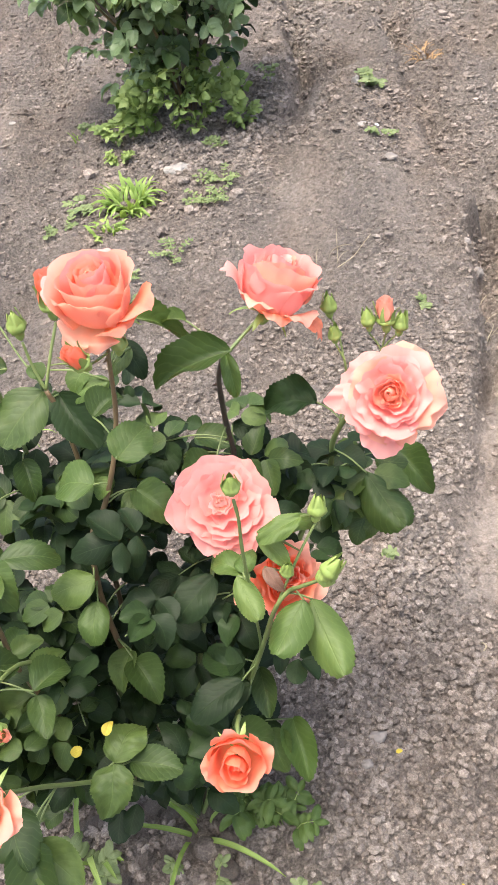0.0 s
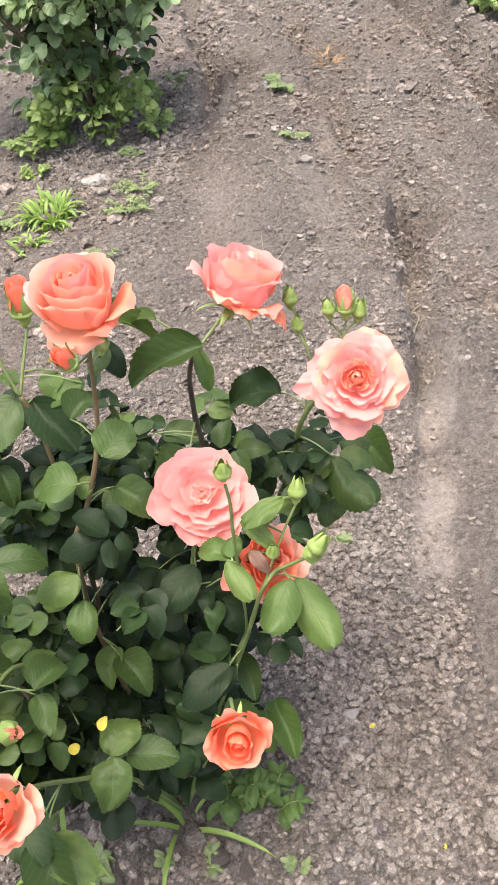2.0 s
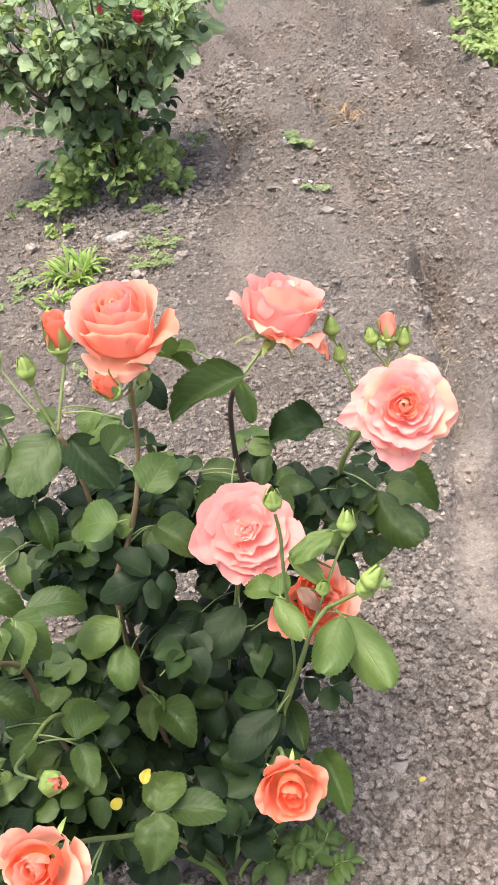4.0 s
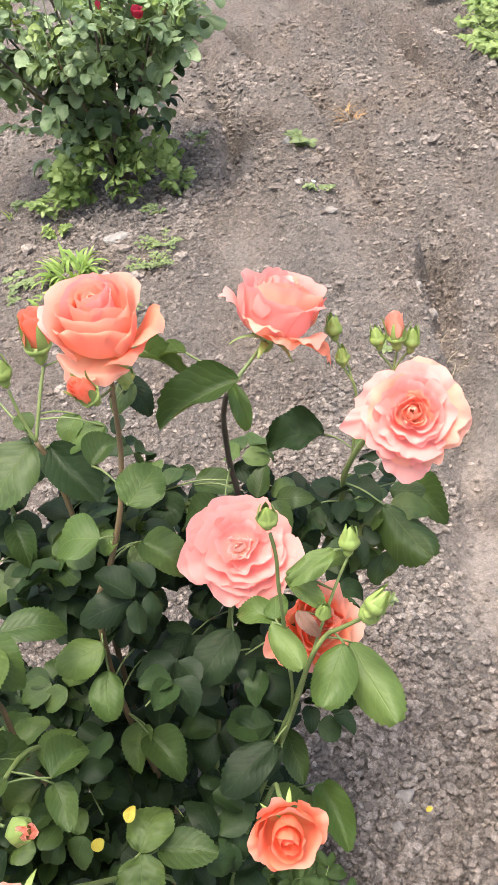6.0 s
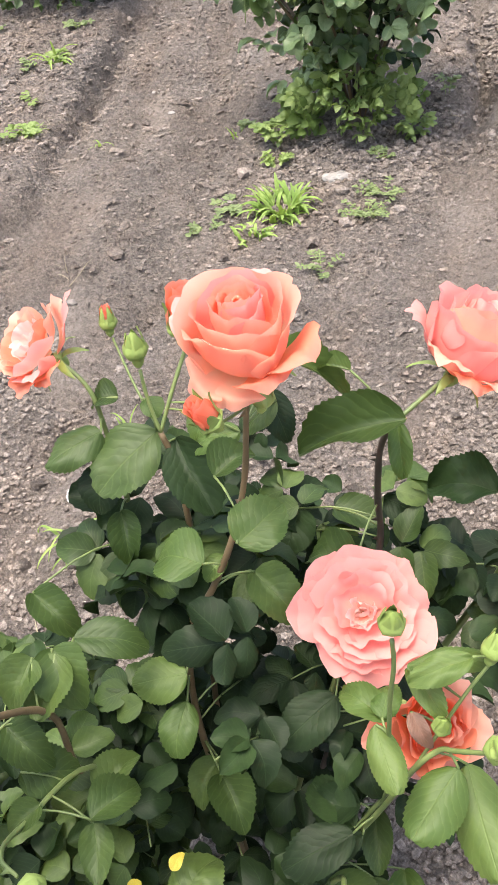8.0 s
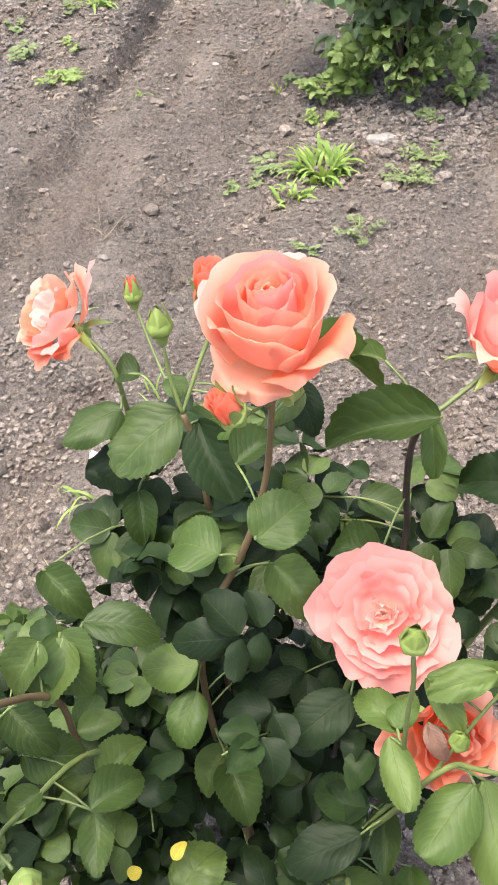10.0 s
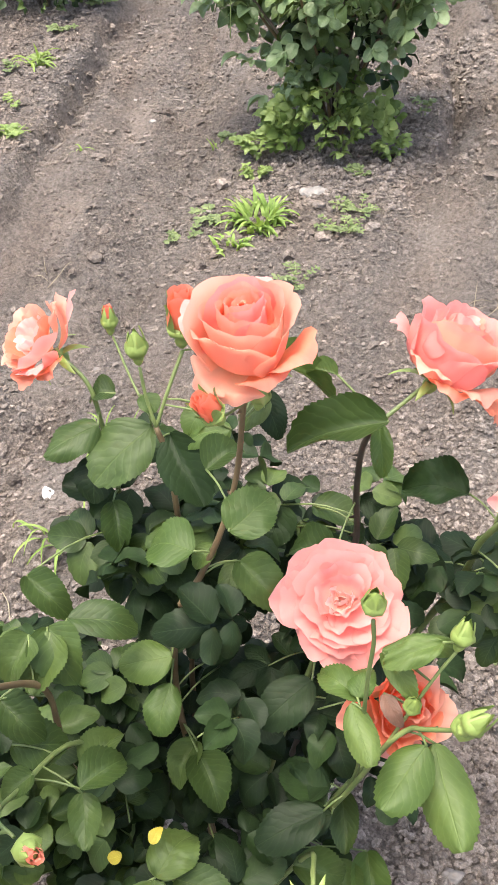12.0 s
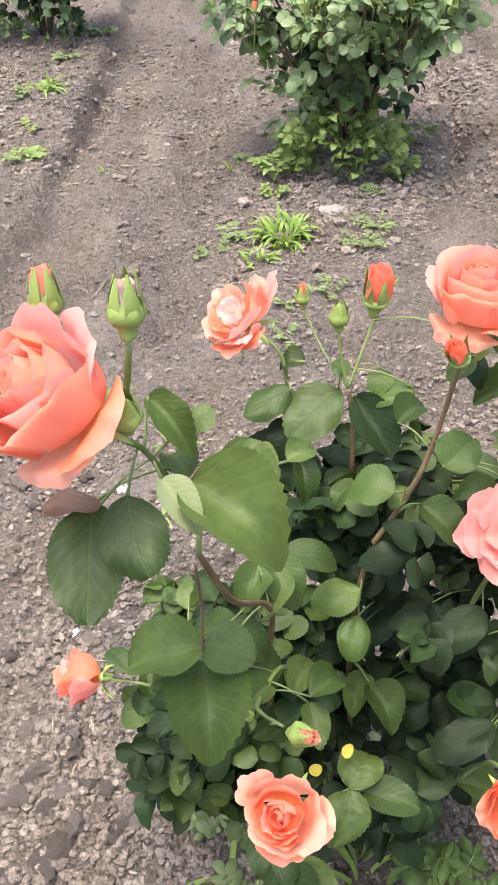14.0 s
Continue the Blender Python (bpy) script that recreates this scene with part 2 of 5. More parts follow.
# leaf blades: x across (-0.5 to 0.5), y from the stalk (0) to the tip (1), z up
def leaf_blade(rng, material, fold=0.12, droop=0.14, teeth=15, ruffle=0.02, shape=(0.48, 0.6), cols=4, quilts=0.0065, cup=0.0, twist=0.0, curl=0.0):
    """An egg-shaped toothed blade, quilted between its side veins; cup bends the edges up or down, curl rolls the tip under."""
    rows = teeth * 2
    verts, uvs, faces = [], [], []
    a, b = shape
    peak = max((v / 100) ** a * (1 - v / 100) ** b for v in range(101))
    ph, ph2 = rng.uniform(0, 6.3), rng.uniform(0, 6.3)
    bend = rng.uniform(-0.06, 0.06)
    lop = rng.uniform(-0.06, 0.06)
    for i in range(rows + 1):
        v = i / rows
        w = 0.5 * (max(v, 0.003) ** a * max(1 - v, 0.003) ** b) / peak
        saw = 0.0 if i % 2 else 0.024
        for k in range(-cols, cols + 1):
            u = k / cols
            edge = abs(u) == 1 and 0.06 < v < 0.99
            x = u * max((w - (saw if edge else 0)) * (1 + lop * (1 if u > 0 else -1)), 0.003)
            quilt = quilts * abs(math.sin((v - abs(u) * 0.24) * 15 + 0.4 * math.sin(v * 7 + ph))) * (1 - abs(u) ** 4) if abs(u) > 0.01 else -0.9 * quilts - 0.004
            z = fold * abs(x) * 1.6 - droop * v * v - curl * max(0.0, v - 0.55) ** 2 * 4 + quilt + cup * u * u * w * 2
            z += ruffle * (math.sin(v * 11 + ph + u * 2) * u * u + 0.5 * math.sin(v * 6 + ph2 - u * 3))
            t = twist * (v - 0.3)
            verts.append((x * math.cos(t) - z * math.sin(t) + bend * math.sin(v * 3.1), v + (0.022 if edge and i % 2 else 0), x * math.sin(t) + z * math.cos(t)))
            uvs.append((u * 0.5 + 0.5, v))
    c = 2 * cols + 1
    for i in range(rows):
        for k in range(c - 1):
            faces.append((i * c + k, i * c + k + 1, (i + 1) * c + k + 1, (i + 1) * c + k))
    return mesh_of("leaf", verts, faces, material, uvs)


rng = random.Random(5)


def blade_set(material, count, shape=None, rough=1.0, **kw):
    out = []
    for _ in range(count):
        form = shape or (rng.uniform(0.42, 0.54), rng.uniform(0.46, 0.62))
        out.append(leaf_blade(rng, material, fold=rng.uniform(0.0, 0.3), droop=rng.uniform(0.0, 0.26), ruffle=rng.uniform(0.012, 0.05) * rough, shape=form,
                              cup=rng.uniform(-0.26, 0.16) * rough, twist=rng.uniform(-0.5, 0.5) * rough, curl=rng.choice((0.0, 0.1, 0.3, 0.5)), **kw))
    return out


BLADES = {m.name: blade_set(m, 9) for m in (LEAF, LEAF_YOUNG, LEAF_DARK, LEAF_PALE, LEAF_BRONZE, LEAF_YELLOW)}
CRUMPLED = {m.name: blade_set(m, 5, rough=2.4, quilts=0.03) for m in (LEAF, LEAF_DARK)}
SMALL = {m.name: blade_set(m, 5, teeth=6, cols=2, quilts=0.004) for m in (LEAF, LEAF_DARK, LEAF_BLUE, LEAF_LIME, LEAF_YELLOW, LEAF_YOUNG)}
POINTED = {m.name: blade_set(m, 4, teeth=5, cols=2, quilts=0.0, shape=(0.62, 0.8)) for m in (LEAF_BLUE, LEAF_LIME, LEAF_YOUNG, LEAF_DARK, LEAF)}
TINY = blade_set(LEAF_LIME, 5, teeth=3, cols=1, quilts=0.0)
OVAL = blade_set(WEED, 4, teeth=3, cols=2, quilts=0.0, shape=(0.5, 0.5))


def blade_matrix(base, tip, width, normal):
    base, tip, n = Vector(base), Vector(tip), Vector(normal)
    y = tip - base
    length = y.length
    y.normalize()
    x = y.cross(n).normalized()
    z = x.cross(y)
    m = Matrix((x * width, y * length, z * length)).transposed().to_4x4()
    m.translation = base
    return m


# ---- ground ----
def lattice(ix, iy, seed):
    h = (ix * 374761393 + iy * 668265263 + seed * 974634777) & 0xFFFFFFFF
    h = ((h ^ (h >> 13)) * 1274126177) & 0xFFFFFFFF
    return ((h ^ (h >> 16)) & 0xFFFF) / 65535.0


def value_noise(x, y, seed):
    ix, iy = np.floor(x).astype(np.int64), np.floor(y).astype(np.int64)
    fx, fy = x - ix, y - iy
    fx, fy = fx * fx * (3 - 2 * fx), fy * fy * (3 - 2 * fy)
    a, b = lattice(ix, iy, seed), lattice(ix + 1, iy, seed)
    c, d = lattice(ix, iy + 1, seed), lattice(ix + 1, iy + 1, seed)
    return (a * (1 - fx) + b * fx) * (1 - fy) + (c * (1 - fx) + d * fx) * fy - 0.5


def sig(v):
    return 1 / (1 + np.exp(-np.clip(v, -30, 30)))


FOOTPRINTS = [  # x, y, turn, length, width, depth, how smooth
    (0.665, 1.03, -12, 0.36, 0.1, 0.014, 1.0), (0.755, 1.42, -13, 0.38, 0.105, 0.014, 0.9), (0.87, 1.2, -8, 0.3, 0.1, 0.012, 0.7),
    (-0.81, 2.37, 14, 0.34, 0.13, 0.016, 0.55), (-0.86, 3.14, 10, 0.36, 0.13, 0.016, 0.6), (-0.38, 0.6, 5, 0.26, 0.13, 0.012, 0.6),
    (-0.36, 1.26, 10, 0.24, 0.16, 0.008, 0.5), (0.66, 2.66, 0, 0.24, 0.11, 0.014, 0.6), (0.3, 2.3, 12, 0.5, 0.12, 0.01, 0.4),
    (0.6, 2.2, 8, 0.55, 0.12, 0.01, 0.45), (-0.62, 1.75, 10, 0.5, 0.15, 0.012, 0.5), (0.31, 3.05, 4, 0.16, 0.12, 0.012, 0.7),
    (0.82, 2.3, 20, 0.22, 0.12, 0.014, 0.6),
]


def trodden(x, y):
    """How far the soil is pressed flat, and how deep."""
    flat, deep = np.zeros_like(x), np.zeros_like(x)
    for fx, fy, turn, length, width, depth, smooth in FOOTPRINTS:
        c, s = math.cos(radians(turn)), math.sin(radians(turn))
        u, v = (x - fx) * c + (y - fy) * s, -(x - fx) * s + (y - fy) * c
        waist = 1 - 0.18 * np.exp(-((v / length + 0.08) / 0.12) ** 2)
        r = (np.abs(u) / (width / 2 * waist)) ** 2.6 + (np.abs(v) / (length / 2)) ** 3
        wob = 0.9 * value_noise(x * 9, y * 9, 3) + 0.8 * value_noise(x * 24, y * 24, 9) + 0.7 * value_noise(x * 55, y * 55, 8)
        k = sig((1 - r + wob) * 3) * smooth
        flat, deep = np.maximum(flat, k), np.maximum(deep, k * depth)
    return flat, deep


def run(y, *stops):
    """Where a long feature of the beds lies at each y, by stops of (y, x)."""
    return np.interp(y, [q[0] for q in stops], [q[1] for q in stops])


def groove(d, near, far):
    """A cut with a steep near side and a gentler far side, 0 to 1; d: how far to the right of its bottom."""
    return np.where(d < 0, np.exp(-((d / near) ** 2)), np.exp(-((d / far) ** 2)))


def height(x, y):
    x, y = np.asarray(x, float), np.asarray(y, float)
    wob = 0.05 * value_noise(x * 1.3 + 7, y * 1.3, 11) + 0.045 * value_noise(x * 4, y * 4, 12) + 0.035 * value_noise(x * 13, y * 13, 13) + 0.02 * value_noise(x * 31, y * 31, 14)
    vary = np.clip(0.95 + 1.1 * value_noise(x * 0.9 + 3, y * 1.7, 31) + 0.9 * value_noise(x * 3, y * 5, 32), 0.45, 1.6) * np.clip(0.95 + 1.1 * value_noise(x * 11, y * 11, 33), 0.4, 1.5)
    fade = sig((5.9 - y) * 3) * sig((y + 1.0) * 3)
    far = sig((y - 2.2) * 4)
    # the next bed on a broken bank, with a drain cut along its foot
    left = run(y, (0, -0.7), (2.34, -1.03), (2.88, -1.13), (3.26, -1.18), (3.85, -1.28), (4.19, -1.34), (4.67, -1.46), (6, -1.8)) + wob
    h = 0.075 * sig((left - x) / 0.014) - 0.045 * vary * sig((y - 2.9) * 5) * groove(x - left - 0.015, 0.03, 0.05)
    # the alley's hollow and the bed of the far bush
    b = run(y, (0, -0.42), (2.3, -0.5), (2.65, -0.52), (2.94, -0.54), (3.21, -0.62), (3.73, -0.76), (4.03, -0.86), (6, -1.3)) + 0.7 * wob
    a = run(y, (0, 0.55), (1.6, 0.3), (2.3, 0.2), (2.7, 0.22), (3.1, 0.255), (3.38, 0.25), (3.72, 0.215), (4.3, 0.16), (6, 0.0)) + 0.35 * wob
    h = h - 0.06 * vary * groove(x - b, 0.09, 0.045)
    h = h + 0.035 * sig((y - 2.95) * 7) * sig((a - x) / 0.012) * sig((x - b) / 0.05) - 0.085 * vary * sig((y - 2.85) * 7) * groove(x - a - 0.02, 0.02, 0.045)
    # broken edge that runs out from behind the far bush down to the trodden strip
    c = run(y, (0, 0.5), (0.9, 0.6), (1.34, 0.69), (1.53, 0.73), (1.71, 0.75), (2.03, 0.77), (2.22, 0.77), (2.31, 0.74), (2.42, 0.69), (2.86, 0.68), (3.01, 0.65), (3.74, 0.59), (4.17, 0.45), (4.65, 0.32), (6, 0.0)) + 0.7 * wob
    h = h + 0.05 * far * (sig((x - a - 0.1) / 0.06) - sig((x - c) / 0.014)) - 0.1 * vary * sig((y - 1.45) * 6) * groove(x - c - 0.018, 0.02, 0.07)
    # two drills and their ridges along the crop
    d = run(y, (0, 1.5), (2.0, 1.3), (2.91, 1.19), (3.14, 1.17), (3.4, 1.14), (3.7, 1.1), (4.12, 1.04), (4.62, 0.97), (4.78, 0.9), (6, 0.6)) + 0.5 * wob
    h = h + 0.04 * far * np.exp(-(((x - d + 0.1) / 0.06) ** 2)) - 0.13 * vary * far * groove(x - d, 0.04, 0.085)
    h = h + 0.06 * far * np.exp(-(((x - d - 0.17) / 0.05) ** 2)) - 0.07 * vary * far * groove(x - d - 0.29, 0.05, 0.06)
    # the raked ridges between them
    h = h + 0.022 * far * sig((x - a - 0.12) / 0.04) * np.clip(vary, 0.4, 1.3) * np.cos((x - d + 0.1) * 6.283 / 0.21)
    h = h + 0.012 * far * sig((x - left - 0.08) / 0.03) * sig((b - 0.06 - x) / 0.03) * np.cos((x - b) * 6.283 / 0.2)
    # dug holes
    for hx, hy, rx, ry, deep in ((0.4, 3.27, 0.085, 0.075, 0.085), (0.8, 3.42, 0.05, 0.06, 0.06), (0.02, 1.83, 0.035, 0.04, 0.03), (0.86, 2.14, 0.06, 0.07, 0.03)):
        r = ((x - hx + 0.5 * wob) / rx) ** 2 + ((y - hy - 0.5 * wob) / ry) ** 2
        h = h - deep * sig((1 - r) * 3.5)
    # a loose crumbled strip beside the bush, with a runnel
    h = h + 0.022 * np.exp(-(((x - 0.43) / 0.09) ** 2)) * sig((1.6 - y) * 4) - 0.02 * np.exp(-(((x - 0.5 - 0.1 * (y - 0.6)) / 0.04) ** 2)) * sig((1.3 - y) * 4)
    flat, deep = trodden(x, y)
    rough = 0.045 * value_noise(x * 4.2, y * 2.6, 1) + 0.03 * value_noise(x * 13, y * 13, 2)
    lumpy = np.clip(value_noise(x * 26, y * 26, 6) - 0.08, 0, 1) * 0.05 * np.clip(0.5 + 2 * value_noise(x * 3, y * 3, 7), 0, 1)
    crumb = 0.011 * value_noise(x * 38, y * 38, 4) + 0.009 * value_noise(x * 80, y * 80, 5)
    tread = 0.003 * np.sign(np.sin(y * 330 + 3 * wob)) * flat * sig((y - 1.25) * 30) * sig((1.62 - y) * 30)
    h = h + rough * (1 - 0.5 * flat) + (crumb + lumpy) * (1 - 0.7 * flat) - deep + tread
    return h * fade


def ground_sheet():
    near = 0.0105
    xs = np.concatenate([-np.geomspace(2.6, 400, 26)[::-1], np.arange(-2.55, 2.0, near), np.geomspace(2.05, 400, 26)])
    ys = np.concatenate([-np.geomspace(0.4, 400, 22)[::-1], np.arange(-0.2, 3.4, near), np.arange(3.4, 6.2, 0.018), np.geomspace(6.3, 400, 26)])
    gx, gy = np.meshgrid(xs, ys)
    verts = np.stack([gx, gy, height(gx, gy)], -1).reshape(-1, 3)
    nx, ny = len(xs), len(ys)
    i = (np.arange(ny - 1)[:, None] * nx + np.arange(nx - 1)).ravel()
    faces = np.stack([i, i + 1, i + nx + 1, i + nx], -1)
    me = raw_mesh("ground", verts, faces, SOIL, True)
    pressed = me.attributes.new("pressed", "FLOAT", "POINT")
    pressed.data.foreach_set("value", trodden(gx, gy)[0].astype(np.float32).ravel())
    return me


def raw_mesh(name, verts, faces, material, smooth):
    me = bpy.data.meshes.new(name)
    n, k = faces.shape
    me.vertices.add(len(verts))
    me.vertices.foreach_set("co", verts.astype(np.float32).ravel())
    me.loops.add(n * k)
    me.loops.foreach_set("vertex_index", faces.astype(np.int32).ravel())
    me.polygons.add(n)
    me.polygons.foreach_set("loop_start", np.arange(0, n * k, k, dtype=np.int32))
    me.polygons.foreach_set("use_smooth", np.full(n, smooth))
    me.materials.append(material)
    me.update(calc_edges=True)
    me.validate()
    return me


tagged(new("ground", ground_sheet()), "dry grey-brown tilled garden soil with beds, banks and footprints", "soil", kind="structure")


def lump(seed, level):
    """A rough angular lump of about unit size."""
    bm = bmesh.new()
    bmesh.ops.create_icosphere(bm, subdivisions=level, radius=1.0)
    r = random.Random(seed)
    off = Vector((r.uniform(0, 50), r.uniform(0, 50), r.uniform(0, 50)))
    sq = (r.uniform(0.75, 1.25), r.uniform(0.75, 1.25), r.uniform(0.55, 0.9))
    for v in bm.verts:
        v.co *= 1 + 0.7 * noise.noise(v.co * 1.1 + off) + 0.45 * noise.noise(v.co * 2.7 + off)
        v.co = Vector((v.co.x * sq[0], v.co.y * sq[1], v.co.z * sq[2]))
    bm.verts.ensure_lookup_table()
    verts = np.array([v.co[:] for v in bm.verts])
    faces = np.array([[v.index for v in f.verts] for f in bm.faces])
    bm.free()
    return verts, faces


LUMPS = [lump(s, 1) for s in range(16)]
SMALL_LUMPS = [lump(s + 80, 1) for s in range(16)]
BIG_LUMPS = [lump(s + 40, 2) for s in range(10)]


def scatter(name, label, spots, shapes, proud=0.15, smooth=False):
    """Lumps of soil at spots of (x, y, radius), sunk a little into the ground, as one mesh."""
    r = np.random.RandomState(len(spots))
    all_v, all_f, start = [], [], 0
    z = height(spots[:, 0], spots[:, 1])
    for n, (x, y, s) in enumerate(spots):
        v, f = shapes[r.randint(len(shapes))]
        t = r.uniform(0, 6.283)
        c, q = math.cos(t), math.sin(t)
        w = v * s * r.uniform(0.75, 1.2, 3)
        w = np.stack([w[:, 0] * c - w[:, 1] * q + x, w[:, 0] * q + w[:, 1] * c + y, w[:, 2] + z[n] + s * proud], -1)
        all_v.append(w)
        all_f.append(f + start)
        start += len(v)
    ob = new(name, raw_mesh(name, np.concatenate(all_v), np.concatenate(all_f), CLOD, smooth))
    return tagged(ob, label, "clods", kind="stuff")


def spots_in(seed, count, x0, x1, y0, y1, small, large, power=2.5):
    r = np.random.RandomState(seed)
    x, y = r.uniform(x0, x1, count), r.uniform(y0, y1, count)
    s = small + (large - small) * r.uniform(0, 1, count) ** power
    flat, _ = trodden(x, y)
    dens = 0.62 + 1.1 * value_noise(x * 2.5, y * 2.5, 21) + 0.5 * value_noise(x * 9, y * 9, 22)
    alley = np.exp(-(((x - 0.75) / 0.13) ** 2)) * sig((1.9 - y) * 5) * 0.5
    keep = r.uniform(0, 1, count) < np.clip(dens + 0.15 - alley, 0.12, 1) * (1 - 0.93 * flat) * np.clip((y1 - y) / 0.35, 0, 1) * (np.clip((y - y0) / 0.35, 0, 1) if y0 > 1 else 1)
    return np.stack([x, y, s], -1)[keep]


scatter("soil_crumbs", "loose grey soil crumbs strewn beside the rose bush", np.concatenate([
    spots_in(32, 6000, 0.38, 0.66, 0.4, 1.4, 0.0035, 0.0085, 1.6), spots_in(1, 32000, 0.28, 0.68, 0.25, 1.75, 0.0016, 0.0075, 2.6), spots_in(33, 9000, -0.46, 0.08, 0.3, 1.0, 0.0024, 0.009, 1.8), spots_in(2, 14000, 0.62, 1.2, 0.3, 2.0, 0.0018, 0.0072, 2.8),
    spots_in(3, 24000, -0.75, 0.3, 0.25, 1.8, 0.0018, 0.0085, 2.6)]), LUMPS, 0.35)
scatter("soil_crumbs", "grey-brown soil crumbs scattered over the tilled beds", np.concatenate([
    spots_in(4, 34000, -1.4, 1.3, 1.35, 3.0, 0.0016, 0.0085, 4.0), spots_in(5, 28000, -2.3, 1.6, 2.6, 5.2, 0.0024, 0.012, 4.0), spots_in(27, 2600, 0.1, 0.4, 2.7, 4.3, 0.004, 0.014, 2.2), spots_in(28, 3000, 0.48, 0.9, 1.7, 4.3, 0.003, 0.011, 2.8), spots_in(29, 2400, 0.95, 1.5, 2.6, 4.6, 0.003, 0.012, 2.8),
    spots_in(30, 2600, -1.8, -1.05, 2.4, 4.6, 0.004, 0.014, 2.4), spots_in(31, 2600, -0.35, 0.2, 2.2, 3.1, 0.004, 0.013, 2.2)]), SMALL_LUMPS, 0.3)
CLODS = np.concatenate([
    spots_in(7, 380, -0.6, 0.3, 0.25, 1.4, 0.006, 0.017, 3), spots_in(17, 1300, -0.4, 0.3, 0.2, 0.8, 0.005, 0.016, 2.4), spots_in(8, 560, 0.3, 1.1, 0.3, 1.9, 0.006, 0.014, 3),
    spots_in(9, 900, -2.2, 1.6, 1.4, 4.8, 0.008, 0.022, 2.6)])
BIGGEST = (CLODS[:, 2] > 0.0095) & (CLODS[:, 1] < 1.7)
scatter("soil_clods", "rough clods of dried grey soil", CLODS[~BIGGEST], BIG_LUMPS)
CLOD_MESHES = [raw_mesh("soil_clod", v, f, CLOD, False) for v, f in BIG_LUMPS]
for n, (x, y, size) in enumerate(CLODS[BIGGEST][:280]):
    r = random.Random(n)
    ob = new("soil_clod", CLOD_MESHES[n % len(CLOD_MESHES)])
    ob.matrix_basis = pose(x, y, float(height(x, y)) + size * 0.15, 0, 0, r.uniform(0, 360)) @ Matrix.Diagonal((size * r.uniform(0.8, 1.2), size * r.uniform(0.8, 1.2), size * r.uniform(0.7, 1.0), 1))
    tagged(ob, "rough clod of dried grey soil on the ground", "clod", "clods round the rose bush")


def stone(x, y, sx, sy, sz, material, label, seed, turn=0, flat=False):
    bm = bmesh.new()
    bmesh.ops.create_icosphere(bm, subdivisions=3, radius=1.0)
    r = random.Random(seed)
    off = Vector((r.uniform(0, 50), r.uniform(0, 50), 0))
    planes = [Vector((r.uniform(-1, 1), r.uniform(-1, 1), r.uniform(-0.4, 1))).normalized() for _ in range(9)]
    for v in bm.verts:
        for p in planes:
            d = v.co.dot(p)
            if d > 0.72:
                v.co -= p * (d - 0.72)
        v.co *= 1 + 0.3 * noise.noise(v.co * 1.8 + off) + 0.12 * noise.noise(v.co * 5 + off)
        v.co = Vector((v.co.x * sx, v.co.y * sy, v.co.z * sz))
    me = bpy.data.meshes.new("stone")
    bm.to_mesh(me)
    bm.free()
    me.materials.append(material)
    me.polygons.foreach_set("use_smooth", [True] * len(me.polygons))
    ob = new("stone", me)
    ob.matrix_basis = pose(x, y, float(height(x, y)) + sz * 0.35, 0, 0, turn)
    return tagged(ob, label, "stone")


stone(-0.108, 2.62, 0.0432, 0.0288, 0.013, PALE, "flat pale grey stone lying on the soil", 1, 20)
stone(0.456, 0.63, 0.0158, 0.0115, 0.0108, STONE, "angular grey stone in the soil crumbs", 2, 30)
stone(0.44, 0.585, 0.0086, 0.0086, 0.0079, STONE, "small rounded grey stone in the crumbs", 3)
stone(0.474, 2.99, 0.0144, 0.0101, 0.0202, PALE, "small upright white stone", 4)
stone(0.491, 2.63, 0.0216, 0.0115, 0.0086, PALE, "broken white stone on tilled soil", 5, 10)
stone(0.532, 2.67, 0.0115, 0.0058, 0.0043, WHITE, "thin white chip of stone", 25, -40)
stone(0.565, 2.465, 0.0216, 0.0158, 0.0144, STONE, "round dark grey stone on tilled soil", 6)
stone(0.758, 1.95, 0.0173, 0.0158, 0.0144, STONE, "grey stone beside the furrow", 7, 50)
stone(0.735, 2.005, 0.0115, 0.0115, 0.0101, STONE, "small grey stone in the furrow", 8, 50)
stone(0.64, 0.45, 0.0252, 0.0324, 0.0202, CLOD, "large rounded clod of pale grey soil", 9, 50)
stone(0.6, 0.83, 0.0094, 0.0079, 0.0072, CLOD, "small pale clod in the crumbs", 10)
stone(0.21, 0.475, 0.0245, 0.0187, 0.0173, CLOD, "large pinkish-grey clod under the bush", 11, 15)
stone(0.165, 0.49, 0.0202, 0.0173, 0.0158, CLOD, "rough grey clod under the bush", 12, 70)
stone(0.26, 0.465, 0.013, 0.0158, 0.013, CLOD, "small grey clod under the bush", 13, 20)
stone(-0.97, 3.42, 0.0252, 0.0324, 0.0115, PALE, "pale wedge-shaped stone on the trodden alley", 14, 30)
stone(-0.8, 3.14, 0.014, 0.016, 0.004, PALE, "thin pale flake on the trodden alley", 15, 60)
stone(-0.376, 1.228, 0.0144, 0.0173, 0.0094, WHITE, "bright white broken shell fragment", 16, 30)
stone(-0.443, 1.665, 0.0137, 0.011, 0.006, STONE, "pale grey pebble on the soil", 17)
stone(-0.313, 1.13, 0.0288, 0.0245, 0.0202, CLOD, "large rough clod of grey soil", 18, 40)
stone(-0.345, 0.846, 0.0108, 0.0122, 0.0029, WHITE, "fallen white petal on the soil", 19)
stone(0.47, 3.75, 0.0202, 0.0144, 0.0115, STONE, "grey stone on the tilled bed", 20)
stone(-0.07, 2.52, 0.022, 0.018, 0.014, CLOD, "dark lump of soil behind the weeds", 21)
